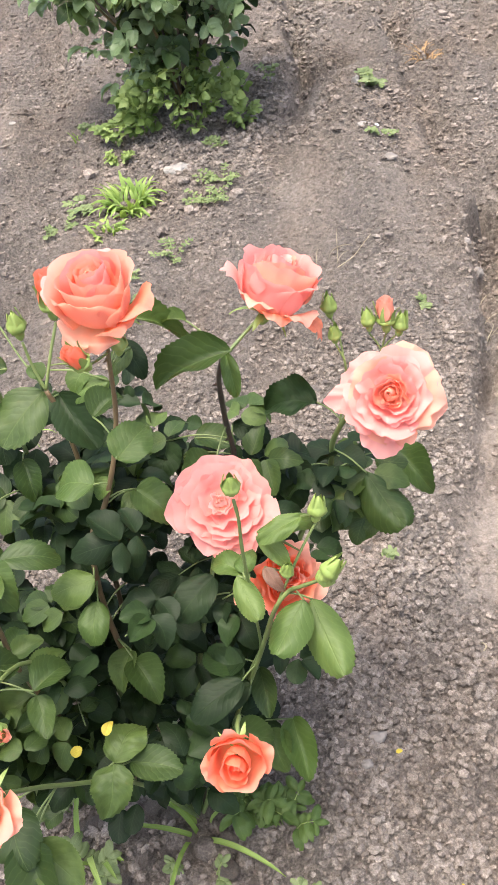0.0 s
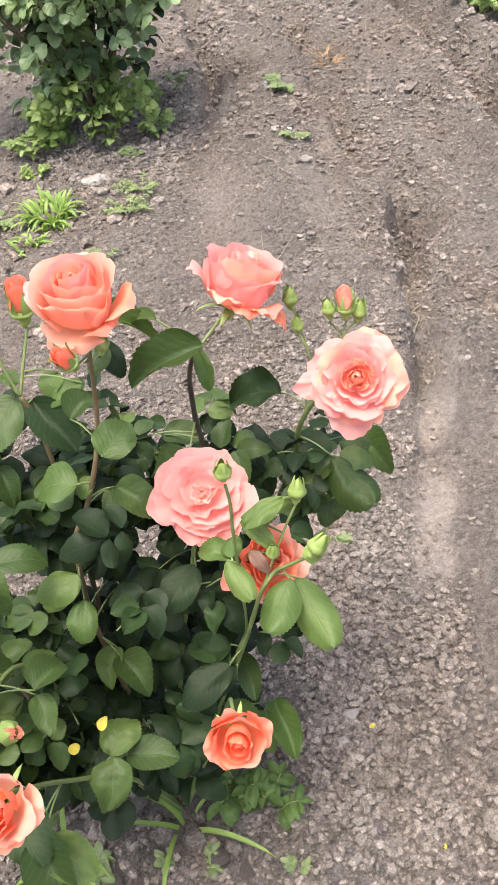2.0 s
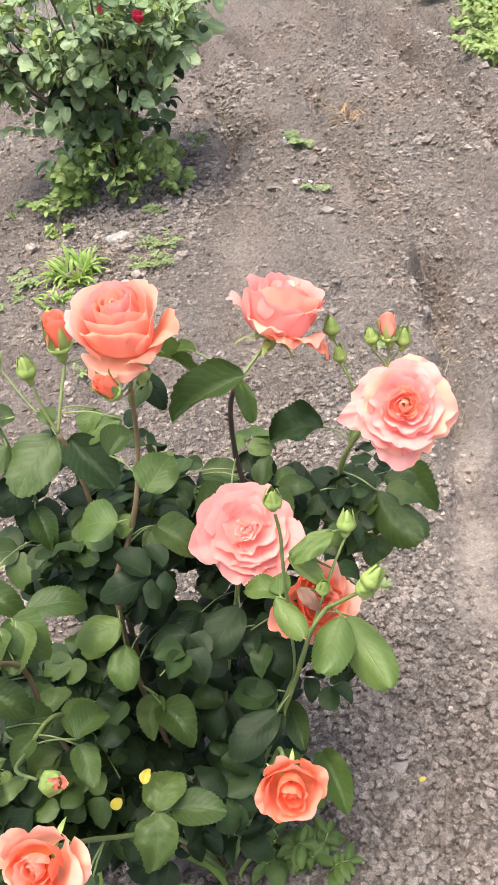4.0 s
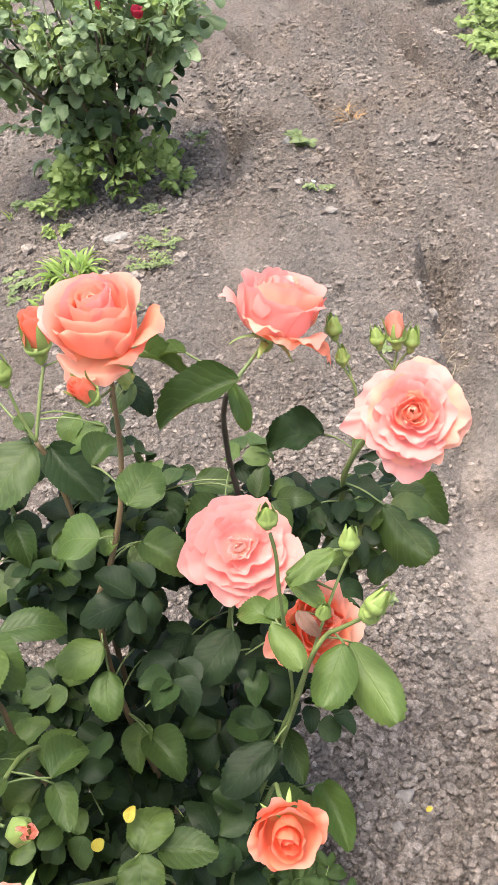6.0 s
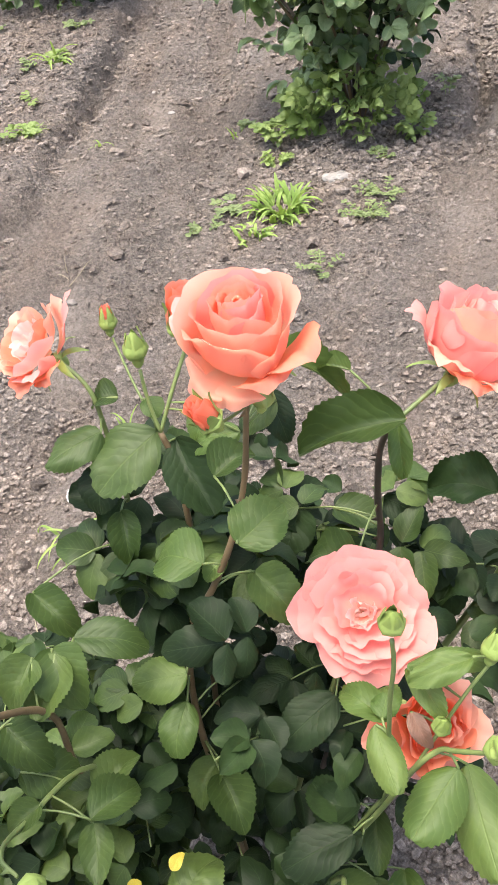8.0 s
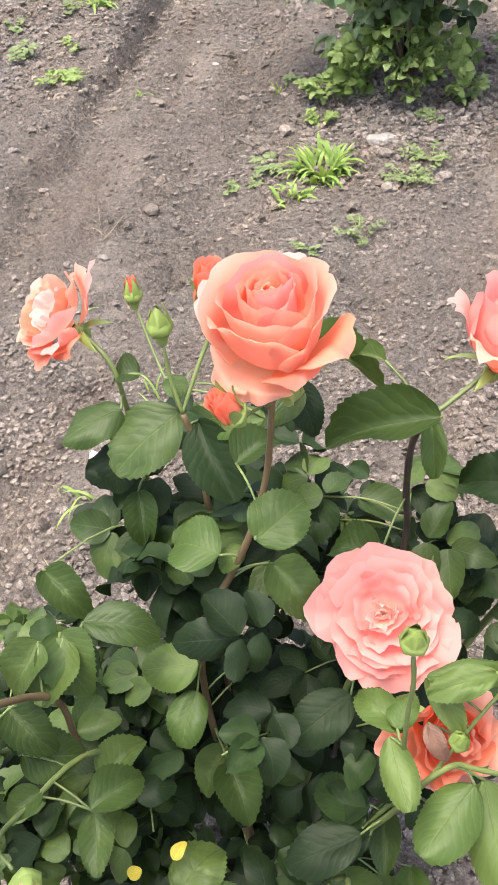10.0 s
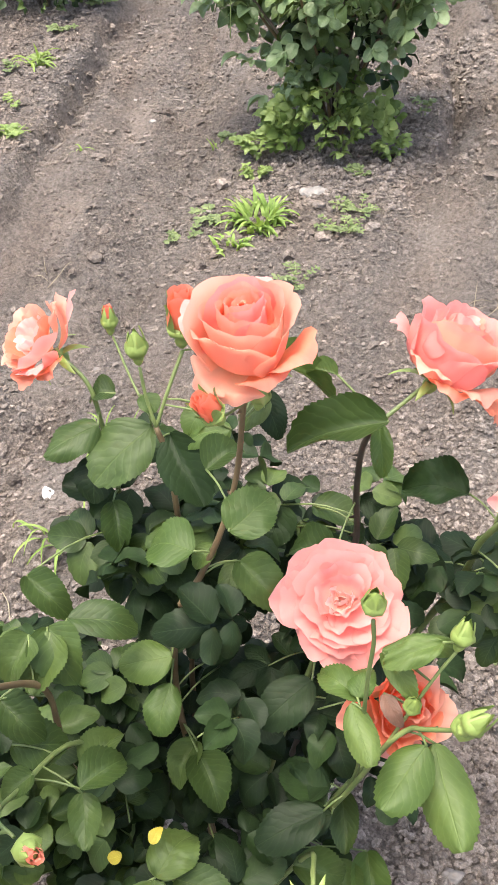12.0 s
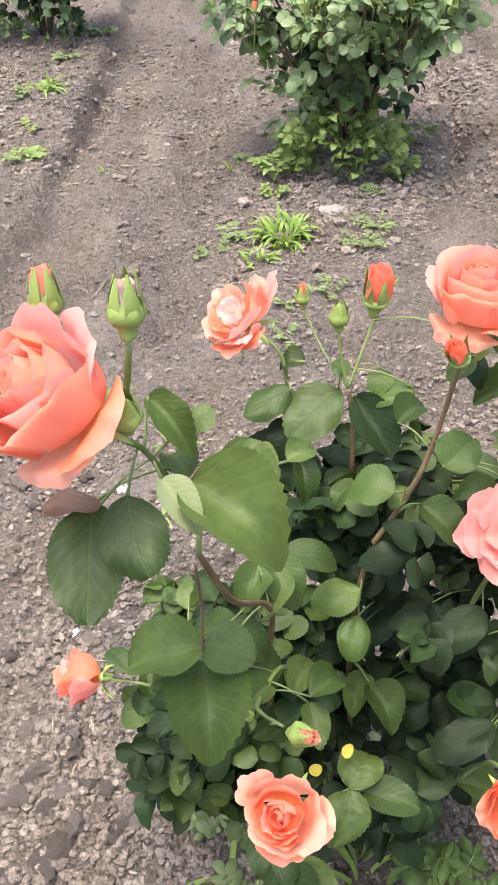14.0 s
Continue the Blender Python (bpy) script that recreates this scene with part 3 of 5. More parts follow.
stone(1.12, 3.35, 0.0288, 0.0216, 0.0216, CLOD, "round clod on the furrow edge", 22)
stone(-0.675, 1.92, 0.0147, 0.0114, 0.0088, STONE, "pale pebble on the alley", 23)
stone(-0.15, 0.55, 0.0216, 0.0173, 0.0158, CLOD, "grey clod near the bush", 24)


# ---- roses: blooms and buds ----
def petal_mesh(rng, material, turn, rim, lean, belly, half, base=(0.05, 0.0), wave=0.03, spiral=0.12, tip=0.0, flat=0.25, size=1.0, roll=0.12, rows=11, cols=20):
    """One petal round the z axis. rim: radius and height of its edge; lean: how far it leans there (degrees from upright); belly: where it swells out; half: half its sweep round the axis."""
    p0, p3 = Vector(base), Vector(rim)
    span = (p3 - p0).length
    p1 = Vector((belly, base[1] + 0.12 * span))
    p2 = p3 - 0.36 * span * Vector((math.sin(radians(lean)), math.cos(radians(lean))))
    a, b, c = rng.uniform(0, 6.3), rng.uniform(0, 6.3), rng.uniform(0, 6.3)
    dents = [(rng.uniform(-0.8, 0.8), rng.uniform(0.0, 1.6) * wave, rng.uniform(5, 9)) for _ in range(4)]
    verts, uvs, faces = [], [], []
    sweep = radians(half)
    for i in range(rows + 1):
        w = i / rows
        for k in range(cols + 1):
            u = 2 * k / cols - 1
            edge = 1 - 0.22 * abs(u) ** 2.6 - 0.16 * abs(u) ** 8 + tip * max(0.0, 1 - abs(u) * 2.2)
            edge -= sum(deep * max(0.0, 1 - abs(u - at) * sharp) for at, deep, sharp in dents)
            edge += wave * (0.5 * math.sin(u * 4 + a) + 0.4 * math.sin(u * 9 + b) + 0.12 * math.sin(u * 21 + c))
            v = w * edge
            q = 1 - v
            r, h = p0 * q ** 3 + p1 * (3 * q * q * v) + p2 * (3 * q * v * v) + p3 * v ** 3
            d = (p1 - p0) * (q * q) + (p2 - p1) * (2 * q * v) + (p3 - p2) * (v * v)
            d = d.normalized() if d.length > 1e-6 else Vector((0, 1))
            out = Vector((d.y, -d.x))
            fan = (0.42 + 0.58 * math.sin(min(1.0, v / 0.7) * math.pi / 2))
            phi = u * sweep * fan
            r2 = max(r, 0.012) * (1 + spiral * u)
            bend = flat * r2 * (1 / max(math.cos(min(abs(phi), 1.0)), 0.5) - 1)
            push = wave * v ** 3 * (1.1 * math.sin(u * 4 + b) + 0.8 * math.sin(u * 9 + c) + 0.5 * math.sin(u * 16 + a))
            push += roll * (max(0.0, v - 0.72) / 0.28) ** 2 * 0.5 + roll * 0.8 * abs(u) ** 4 * v * v
            x = r2 + bend + out.x * push
            z = h + out.y * push
            verts.append((x * math.cos(turn + phi) * size, x * math.sin(turn + phi) * size, z * size))
            uvs.append((u * 0.5 + 0.5, v))
    n = cols + 1
    for i in range(rows):
        for k in range(cols):
            faces.append((i * n + k, i * n + k + 1, (i + 1) * n + k + 1, (i + 1) * n + k))
    return mesh_of("petal", verts, faces, material, uvs)


# rings of petals, from the centre out: count, rim radius, rim height, lean at the rim, belly radius, half sweep (in bloom radii and degrees)
OPEN = [(2, 0.01, 0.7, -60, 0.14, 165), (2, 0.1, 0.71, -16, 0.2, 125), (3, 0.2, 0.66, -2, 0.27, 92), (3, 0.3, 0.62, 8, 0.36, 80), (3, 0.44, 0.6, 34, 0.42, 68), (4, 0.6, 0.53, 50, 0.5, 60),
        (4, 0.76, 0.43, 64, 0.58, 56), (5, 0.92, 0.28, 80, 0.66, 48), (5, 1.05, 0.08, 98, 0.72, 46)]
FULL = [(2, 0.05, 0.54, -30, 0.12, 120), (3, 0.17, 0.61, 0, 0.22, 84), (3, 0.32, 0.6, 18, 0.34, 74), (4, 0.5, 0.54, 38, 0.44, 66), (4, 0.7, 0.44, 54, 0.54, 62),
        (5, 0.88, 0.3, 70, 0.62, 56), (6, 1.03, 0.08, 92, 0.7, 50)]
SPIRAL = [(2, 0.03, 1.2, -40, 0.16, 150), (2, 0.12, 1.27, -14, 0.26, 120), (3, 0.2, 1.28, -6, 0.38, 96)]
HALF = SPIRAL[:2] + [(3, 0.24, 1.27, -2, 0.42, 92), (3, 0.5, 1.14, 24, 0.62, 80), (3, 0.8, 0.88, 62, 0.74, 64)]
HIGH = SPIRAL + [(3, 0.33, 1.28, 0, 0.5, 88), (3, 0.53, 1.25, 12, 0.7, 82), (3, 0.78, 1.14, 36, 0.86, 72)]
BARREL = SPIRAL + [(3, 0.36, 1.26, 2, 0.58, 86), (3, 0.6, 1.22, 12, 0.8, 78), (4, 0.84, 1.08, 38, 0.92, 60)]
BOWL = [(3, 0.2, 0.7, 10, 0.26, 70), (4, 0.36, 0.82, 14, 0.42, 60), (4, 0.54, 0.86, 20, 0.56, 54), (4, 0.74, 0.84, 34, 0.7, 50), (3, 0.95, 0.66, 66, 0.8, 46)]
CLOSED = [(2, 0.03, 1.1, -30, 0.2, 140), (2, 0.14, 1.2, -10, 0.34, 118), (2, 0.36, 1.2, 6, 0.56, 110), (3, 0.66, 1.06, 34, 0.74, 84)]


def rose(bush, centre, axis, radius, rings, materials, seed, label, ragged=0.0, sepals=True, inner=None, loose=()):
    """A bloom: green hip and sepals, with each petal as a piece of its own. loose: single petals that stick out, by direction."""
    r = random.Random(seed)
    # heart petals are paler: whitish hearts, and colour lightened against the dark core
    inner = inner or (PETAL_PALE if PETAL_ORANGE not in materials[:1] else PETAL_SALMON)
    m = Vector(axis).normalized().to_track_quat("Z", "Y").to_matrix().to_4x4()
    m.translation = Vector(centre)
    hip_v, hip_f = [], []
    prof = [(0.05, -0.34), (0.09, -0.3), (0.14, -0.2), (0.13, -0.1), (0.16, -0.03), (0.06, 0.06)]
    for pr, ph in prof:
        for k in range(8):
            t = 2 * math.pi * k / 8
            hip_v.append((pr * radius * math.cos(t), pr * radius * math.sin(t), ph * radius))
    for i in range(len(prof) - 1):
        for k in range(8):
            k2 = (k + 1) % 8
            hip_f.append((i * 8 + k, i * 8 + k2, (i + 1) * 8 + k2, (i + 1) * 8 + k))
    head = part("bloom", mesh_of("hip", hip_v, hip_f, SEPAL), bush, m, label)
    if sepals:
        for k in range(5):
            me = sepal_mesh(r, radius * r.uniform(0.55, 0.8), radius * 0.2, 2 * math.pi * k / 5 + r.uniform(-0.2, 0.2), radius * 0.12, (70, 110, 150), -radius * 0.08)
            part("sepal", me, head, m)
    shift = r.uniform(0, 6.3)
    for ring, (count, rad, high, lean, belly, half) in enumerate(rings):
        shift += 2.4
        outer = ring / (len(rings) - 1)
        for k in range(count):
            j = r.uniform(-1, 1)
            rim = (rad * (1 + 0.05 * j + r.uniform(-0.06, 0.06) * (1 + ragged)), high * (1 + r.uniform(-0.04, 0.03)) + 0.03 * j * outer)
            low = high * 0.5 * (1 - outer ** 3)
            me = petal_mesh(r, r.choice(materials) if outer > (0.3 if rings is FULL else 0.34) else inner, shift + 2 * math.pi * k / count + r.uniform(-0.3, 0.3), rim, lean + r.uniform(-9, 9) + 14 * j * ragged * outer,
                            belly, half * r.uniform(0.85, 1.25), (0.03 + 0.04 * outer, low), wave=(0.012 + 0.026 * outer) * (1 + 1.1 * ragged), spiral=r.choice((0.07, 0.11)) * (1.3 - outer),
                            tip=r.choice((0.0, 0.0, 0.0, 0.05)) * outer, size=radius, roll=0.04 + 0.06 * outer)
            tilt = Matrix.Rotation(radians(r.uniform(-1, 1) * (3 + 7 * ragged)), 4, Vector((r.uniform(-1, 1), r.uniform(-1, 1), 0.3)).normalized())
            part("petal", me, head, m @ tilt)
    for way, rad, high, lean, belly, half, material in loose:
        d = m.to_3x3().inverted() @ Vector(way)
        me = petal_mesh(r, material, math.atan2(d.y, d.x), (rad, high), lean, belly, half, (0.07, 0.0), wave=0.04, spiral=0.03, tip=0.06, size=radius, roll=0.08)
        part("petal", me, head, m)
    return Vector(centre) - Vector(axis).normalized() * radius * 0.3


def sepal_mesh(rng, length, width, turn, r0, angles, lift):
    verts, faces, uvs = [], [], []
    ca, sa = math.cos(turn), math.sin(turn)
    r, h, rows = r0, lift, 6
    for i in range(rows + 1):
        v = i / rows
        ang = radians(angles[0] + (angles[1] - angles[0]) * v * 2 if v < 0.5 else angles[1] + (angles[2] - angles[1]) * (v - 0.5) * 2)
        if i:
            r += length / rows * math.sin(ang)
            h += length / rows * math.cos(ang)
        side = width / 2 * (1 - v) ** 0.8 * (0.75 + v)
        for u in (-1, 0, 1):
            lx, ly = r - 0.12 * width * abs(u), u * max(side, width * 0.03)
            verts.append((lx * ca - ly * sa, lx * sa + ly * ca, h))
            uvs.append((u * 0.5 + 0.5, v))
    for i in range(rows):
        for k in range(2):
            faces.append((i * 3 + k, i * 3 + k + 1, i * 3 + k + 4, i * 3 + k + 3))
    return mesh_of("sepal", verts, faces, SEPAL, uvs)


def rose_bud(bush, centre, axis, size, seed, open_tip=0.0, petal=PETAL_ORANGE, label="plump green rose bud"):
    """A bud: hip, pointed green body clasped by five sepals, and a cone of rolled petals where it begins to open."""
    r = random.Random(seed)
    m = Vector(axis).normalized().to_track_quat("Z", "Y").to_matrix().to_4x4()
    m.translation = Vector(centre)
    verts, faces = [], []
    prof = [(0.06, -0.62), (0.16, -0.5), (0.2, -0.38), (0.17, -0.28), (0.33, -0.16), (0.41, 0.0), (0.37, 0.16), (0.24, 0.36), (0.12, 0.54), (0.002, 0.7)]
    if open_tip >= 0.5:
        prof = prof[:6] + [(0.3, 0.08), (0.1, 0.12)]
    for pr, ph in prof:
        for k in range(10):
            t = 2 * math.pi * k / 10
            rib = 1 + 0.06 * math.cos(5 * t)
            verts.append((pr * size * rib * math.cos(t), pr * size * rib * math.sin(t), ph * size))
    for i in range(len(prof) - 1):
        for k in range(10):
            k2 = (k + 1) % 10
            faces.append((i * 10 + k, i * 10 + k2, (i + 1) * 10 + k2, (i + 1) * 10 + k))
    head = part("bud", mesh_of("bud", verts, faces, SEPAL), bush, m, label)
    for k in range(5):
        spread = (70, -6, -16) if open_tip < 0.5 else (70, 2, r.uniform(-16, 50))
        part("sepal", sepal_mesh(r, size * r.uniform(0.95, 1.25), size * 0.42, 2 * math.pi * k / 5, size * 0.17, spread, -size * 0.24), head, m)
    if open_tip > 0:
        tall = 0.66 + 0.46 * open_tip
        for count, rad, high, lean, belly, half in ((2, 0.04, tall, -12, 0.2, 150), (3, 0.12, tall * 0.97, -12, 0.34 if open_tip >= 0.5 else 0.2, 100), (3, 0.08 + 0.2 * open_tip, tall * 0.92, 0, 0.42 if open_tip >= 0.5 else 0.24, 80)):
            for k in range(count):
                me = petal_mesh(r, petal, 2 * math.pi * k / count + rad * 20, (rad, high), lean, belly, half, (0.2, 0.0), wave=0.02, spiral=0.1, size=size, rows=7, cols=8)
                part("petal", me, head, m)
    return Vector(centre) - Vector(axis).normalized() * size * 0.6


# ---- the rose bush ----
class Bush:
    def __init__(self, place, label, seed):
        self.ob = thing("rose_bush", place, label, "rose bush")
        self.r = random.Random(seed)
        self.lines = []

    def cane(self, points, r0, r1, material=CANE_GREEN, thorns=4, join=True):
        line = smooth_line(points, max(8, len(points) * 5))
        if join:
            self.lines += line
        v, f = tube_data(line, r0 * 0.75, r1 * 0.85, 8, 0.08, self.r, thorns)
        o = self.ob.matrix_basis.translation
        return part("cane", mesh_of("cane", [q - o for q in v], f, material), self.ob)

    def stalk(self, a, b, r0=0.0011, material=CANE_GREEN, sag=0.1):
        a, b = Vector(a), Vector(b)
        mid = a.lerp(b, 0.5) + Vector((0, 0, sag * (a - b).length))
        v, f = tube_data(smooth_line([a, mid, b], 6), r0, r0 * 0.8, 5)
        o = self.ob.matrix_basis.translation
        return part("leaf_stalk", mesh_of("leaf_stalk", [q - o for q in v], f, material), self.ob)

    def nearest(self, q):
        q = Vector(q)
        low = [p for p in self.lines if p.z < q.z + 0.02] or self.lines
        return min(low, key=lambda p: (p - q).length)

    def leaf(self, base, tip, width, normal, material=LEAF, stalk=True, blades=None):
        me = self.r.choice((blades or BLADES)[material.name])
        ob = part("leaf", me, self.ob, blade_matrix(base, tip, width, normal))
        if stalk:
            p = self.nearest(base)
            if (p - Vector(base)).length < 0.16:
                self.stalk(base, p)
        return ob

    def spray(self, base, way, length, leaflets, size, sets, up=(0, 0, 1), keep=None):
        """A compound leaf: a stalk with paired leaflets and one at its end. keep: gathers blades into one mesh instead of objects."""
        r = self.r
        way, up = Vector(way).normalized(), Vector(up)
        base = Vector(base)
        side = way.cross(up).normalized()
        nrm = side.cross(way).normalized()
        end = base + way * length - Vector((0, 0, length * 0.15))
        if keep is None:
            self.stalk(base, end, 0.0009)
        spots = [(1.0, 0)] + [(0.95 - 0.42 * (k // 2), (-1, 1)[k % 2]) for k in range(leaflets - 1)]
        for at, sgn in spots:
            p = base.lerp(end, at)
            d = way if sgn == 0 else (way * 0.45 + side * sgn).normalized()
            d = (d + Vector((r.uniform(-0.25, 0.25), r.uniform(-0.25, 0.25), r.uniform(-0.4, 0.1)))).normalized()
            n = (nrm + Vector((r.uniform(-0.4, 0.4), r.uniform(-0.4, 0.4), 0))).normalized()
            ln = size * r.uniform(0.8, 1.1) * (1.12 if sgn == 0 else 1.0)
            m = blade_matrix(p + d * ln * 0.06, p + d * ln * 1.06, ln * r.uniform(0.7, 0.92), n)
            me = r.choice(sets)
            if keep is None:
                part("leaf", me, self.ob, m)
            else:
                keep.append((me, m))


def joined(name, pieces, parent, label):
    """Many small blades as one mesh."""
    vs, fs, us, start, mats, idx = [], [], [], 0, [], []
    for me, m in pieces:
        mat = JOINED.get(me.materials[0].name, me.materials[0])
        if mat not in mats:
            mats.append(mat)
        vs += [m @ v.co for v in me.vertices]
        layer = me.uv_layers[0].data
        for p in me.polygons:
            fs.append(tuple(start + i for i in p.vertices))
            us += [tuple(layer[k].uv) for k in p.loop_indices]
            idx.append(mats.index(mat))
        start += len(me.vertices)
    o = parent_matrix(parent).translation if parent else Vector()
    out = bpy.data.meshes.new(name)
    out.from_pydata([tuple(v - o) for v in vs], [], fs)
    for mt in mats:
        out.materials.append(mt)
    out.polygons.foreach_set("material_index", idx)
    out.polygons.foreach_set("use_smooth", [True] * len(fs))
    out.uv_layers.new(name="UVMap").data.foreach_set("uv", [c for uv in us for c in uv])
    ob = new(name, out)
    ob.parent = parent
    return tagged(ob, label, kind="stuff")


bush = Bush((0.19, 0.53, 0.0), "rose bush with coral pink blooms, buds and glossy green leaves", 3)
FOOT = (0.19, 0.53, -0.02)


def coral_rose_canes():
    c = bush.cane
    c([FOOT, (0.17, 0.55, 0.25), (0.165, 0.545, 0.45), (0.179, 0.543, 0.586), (0.2, 0.56, 0.628), (0.222, 0.565, 0.683), (0.237, 0.575, 0.741), (0.248, 0.572, 0.813), (0.256, 0.568, 0.845)], 0.005, 0.0022, CANE_BROWN, 7)
    c([FOOT, (0.24, 0.6, 0.2), (0.29, 0.67, 0.4), (0.313, 0.695, 0.545), (0.314, 0.69, 0.621), (0.321, 0.666, 0.697), (0.331, 0.654, 0.734)], 0.0055, 0.003, CANE_DARK, 6)
    c([(0.331, 0.654, 0.734), (0.35, 0.672, 0.745), (0.372, 0.697, 0.755)], 0.0026, 0.0022, CANE_GREEN, 0)
    c([FOOT, (0.28, 0.62, 0.2), (0.37, 0.69, 0.4), (0.42, 0.709, 0.51), (0.432, 0.686, 0.587), (0.46, 0.66, 0.655), (0.492, 0.645, 0.68)], 0.0058, 0.003, CANE_GREEN, 5)
    c([FOOT, (0.12, 0.58, 0.25), (0.1, 0.63, 0.45), (0.09, 0.655, 0.6), (0.079, 0.67, 0.69), (0.07, 0.676, 0.733), (0.04, 0.69, 0.752)], 0.005, 0.002, CANE_GREEN, 4)
    c([FOOT, (0.15, 0.6, 0.25), (0.15, 0.64, 0.5), (0.151, 0.645, 0.667), (0.144, 0.645, 0.717)], 0.005, 0.003, CANE_BROWN, 4)
    c([(0.144, 0.645, 0.717), (0.137, 0.65, 0.745), (0.133, 0.656, 0.772)], 0.0022, 0.0018, CANE_GREEN, 0)
    c([(0.144, 0.645, 0.717), (0.155, 0.66, 0.75), (0.164, 0.68, 0.776)], 0.0022, 0.002, CANE_GREEN, 0)
    c([(0.144, 0.645, 0.717), (0.115, 0.675, 0.74), (0.092, 0.7, 0.77)], 0.0016, 0.0013, CANE_GREEN, 0)
    c([FOOT, (0.1, 0.5, 0.25), (0.09, 0.46, 0.48), (0.099, 0.443, 0.606), (0.086, 0.362, 0.707), (0.071, 0.334, 0.785)], 0.004, 0.003, CANE_BROWN, 3)
    c([(0.071, 0.334, 0.785), (0.068, 0.345, 0.811), (0.05, 0.318, 0.888), (0.047, 0.29, 0.924), (0.053, 0.293, 0.955), (0.059, 0.291, 0.985)], 0.003, 0.0022, CANE_GREEN, 2)
    c([(0.047, 0.286, 0.924), (0.035, 0.285, 0.94)], 0.0026, 0.0024, CANE_GREEN, 0)
    c([(0.047, 0.286, 0.924), (0.02, 0.31, 0.95), (0.006, 0.312, 0.975)], 0.0018, 0.0014, CANE_GREEN, 0)
    c([(0.071, 0.324, 0.785), (0.072, 0.324, 0.738), (0.071, 0.318, 0.692)], 0.0016, 0.0012, CANE_BROWN, 0)
    c([FOOT, (0.27, 0.53, 0.22), (0.34, 0.49, 0.45), (0.37, 0.475, 0.555), (0.388, 0.477, 0.585), (0.4, 0.47, 0.6), (0.425, 0.455, 0.63)], 0.004, 0.002, CANE_GREEN, 4)
    c([(0.32, 0.53, 0.36), (0.345, 0.495, 0.47), (0.353, 0.468, 0.58), (0.358, 0.453, 0.678), (0.361, 0.451, 0.718), (0.36, 0.452, 0.742)], 0.0022, 0.0018, CANE_GREEN, 0)
    c([(0.37, 0.475, 0.555), (0.401, 0.508, 0.607), (0.42, 0.526, 0.633)], 0.002, 0.0016, CANE_GREEN, 0)
    c([(0.32, 0.5, 0.4), (0.36, 0.51, 0.49), (0.373, 0.527, 0.535)], 0.0026, 0.0024, CANE_GREEN, 0)
    c([FOOT, (0.24, 0.55, 0.3), (0.29, 0.575, 0.5), (0.318, 0.572, 0.6)], 0.0045, 0.003, CANE_GREEN, 3)
    c([FOOT, (0.26, 0.5, 0.2), (0.31, 0.46, 0.38), (0.324, 0.41, 0.455), (0.328, 0.388, 0.461)], 0.004, 0.0022, CANE_GREEN, 2)
    c([FOOT, (0.13, 0.5, 0.3), (0.11, 0.46, 0.5), (0.1, 0.372, 0.567), (0.11, 0.338, 0.598), (0.13, 0.326, 0.602)], 0.004, 0.0016, CANE_GREEN, 2)
    c([FOOT, (0.17, 0.45, 0.25), (0.15, 0.35, 0.45), (0.145, 0.28, 0.575)], 0.004, 0.0025, CANE_GREEN, 2)
    c([FOOT, (0.05, 0.53, 0.2), (-0.02, 0.5, 0.36), (-0.055, 0.483, 0.405), (-0.1, 0.48, 0.41)], 0.0035, 0.0018, CANE_GREEN, 1)
    c([(0.44, 0.68, 0.61), (0.452, 0.692, 0.68), (0.443, 0.7, 0.71)], 0.0018, 0.0014, CANE_GREEN, 0)
    c([(0.452, 0.692, 0.68), (0.447, 0.71, 0.712), (0.44, 0.718, 0.73)], 0.0015, 0.0013, CANE_GREEN, 0)
    for x in (0.478, 0.496, 0.51):
        c([(0.488, 0.668, 0.66), (0.49, 0.69, 0.7), (x, 0.698, 0.722)], 0.0014, 0.0012, CANE_GREEN, 0)
    c([(0.248, 0.572, 0.813), (0.246, 0.545, 0.825), (0.243, 0.523, 0.836)], 0.0016, 0.0013, CANE_GREEN, 0)


coral_rose_canes()


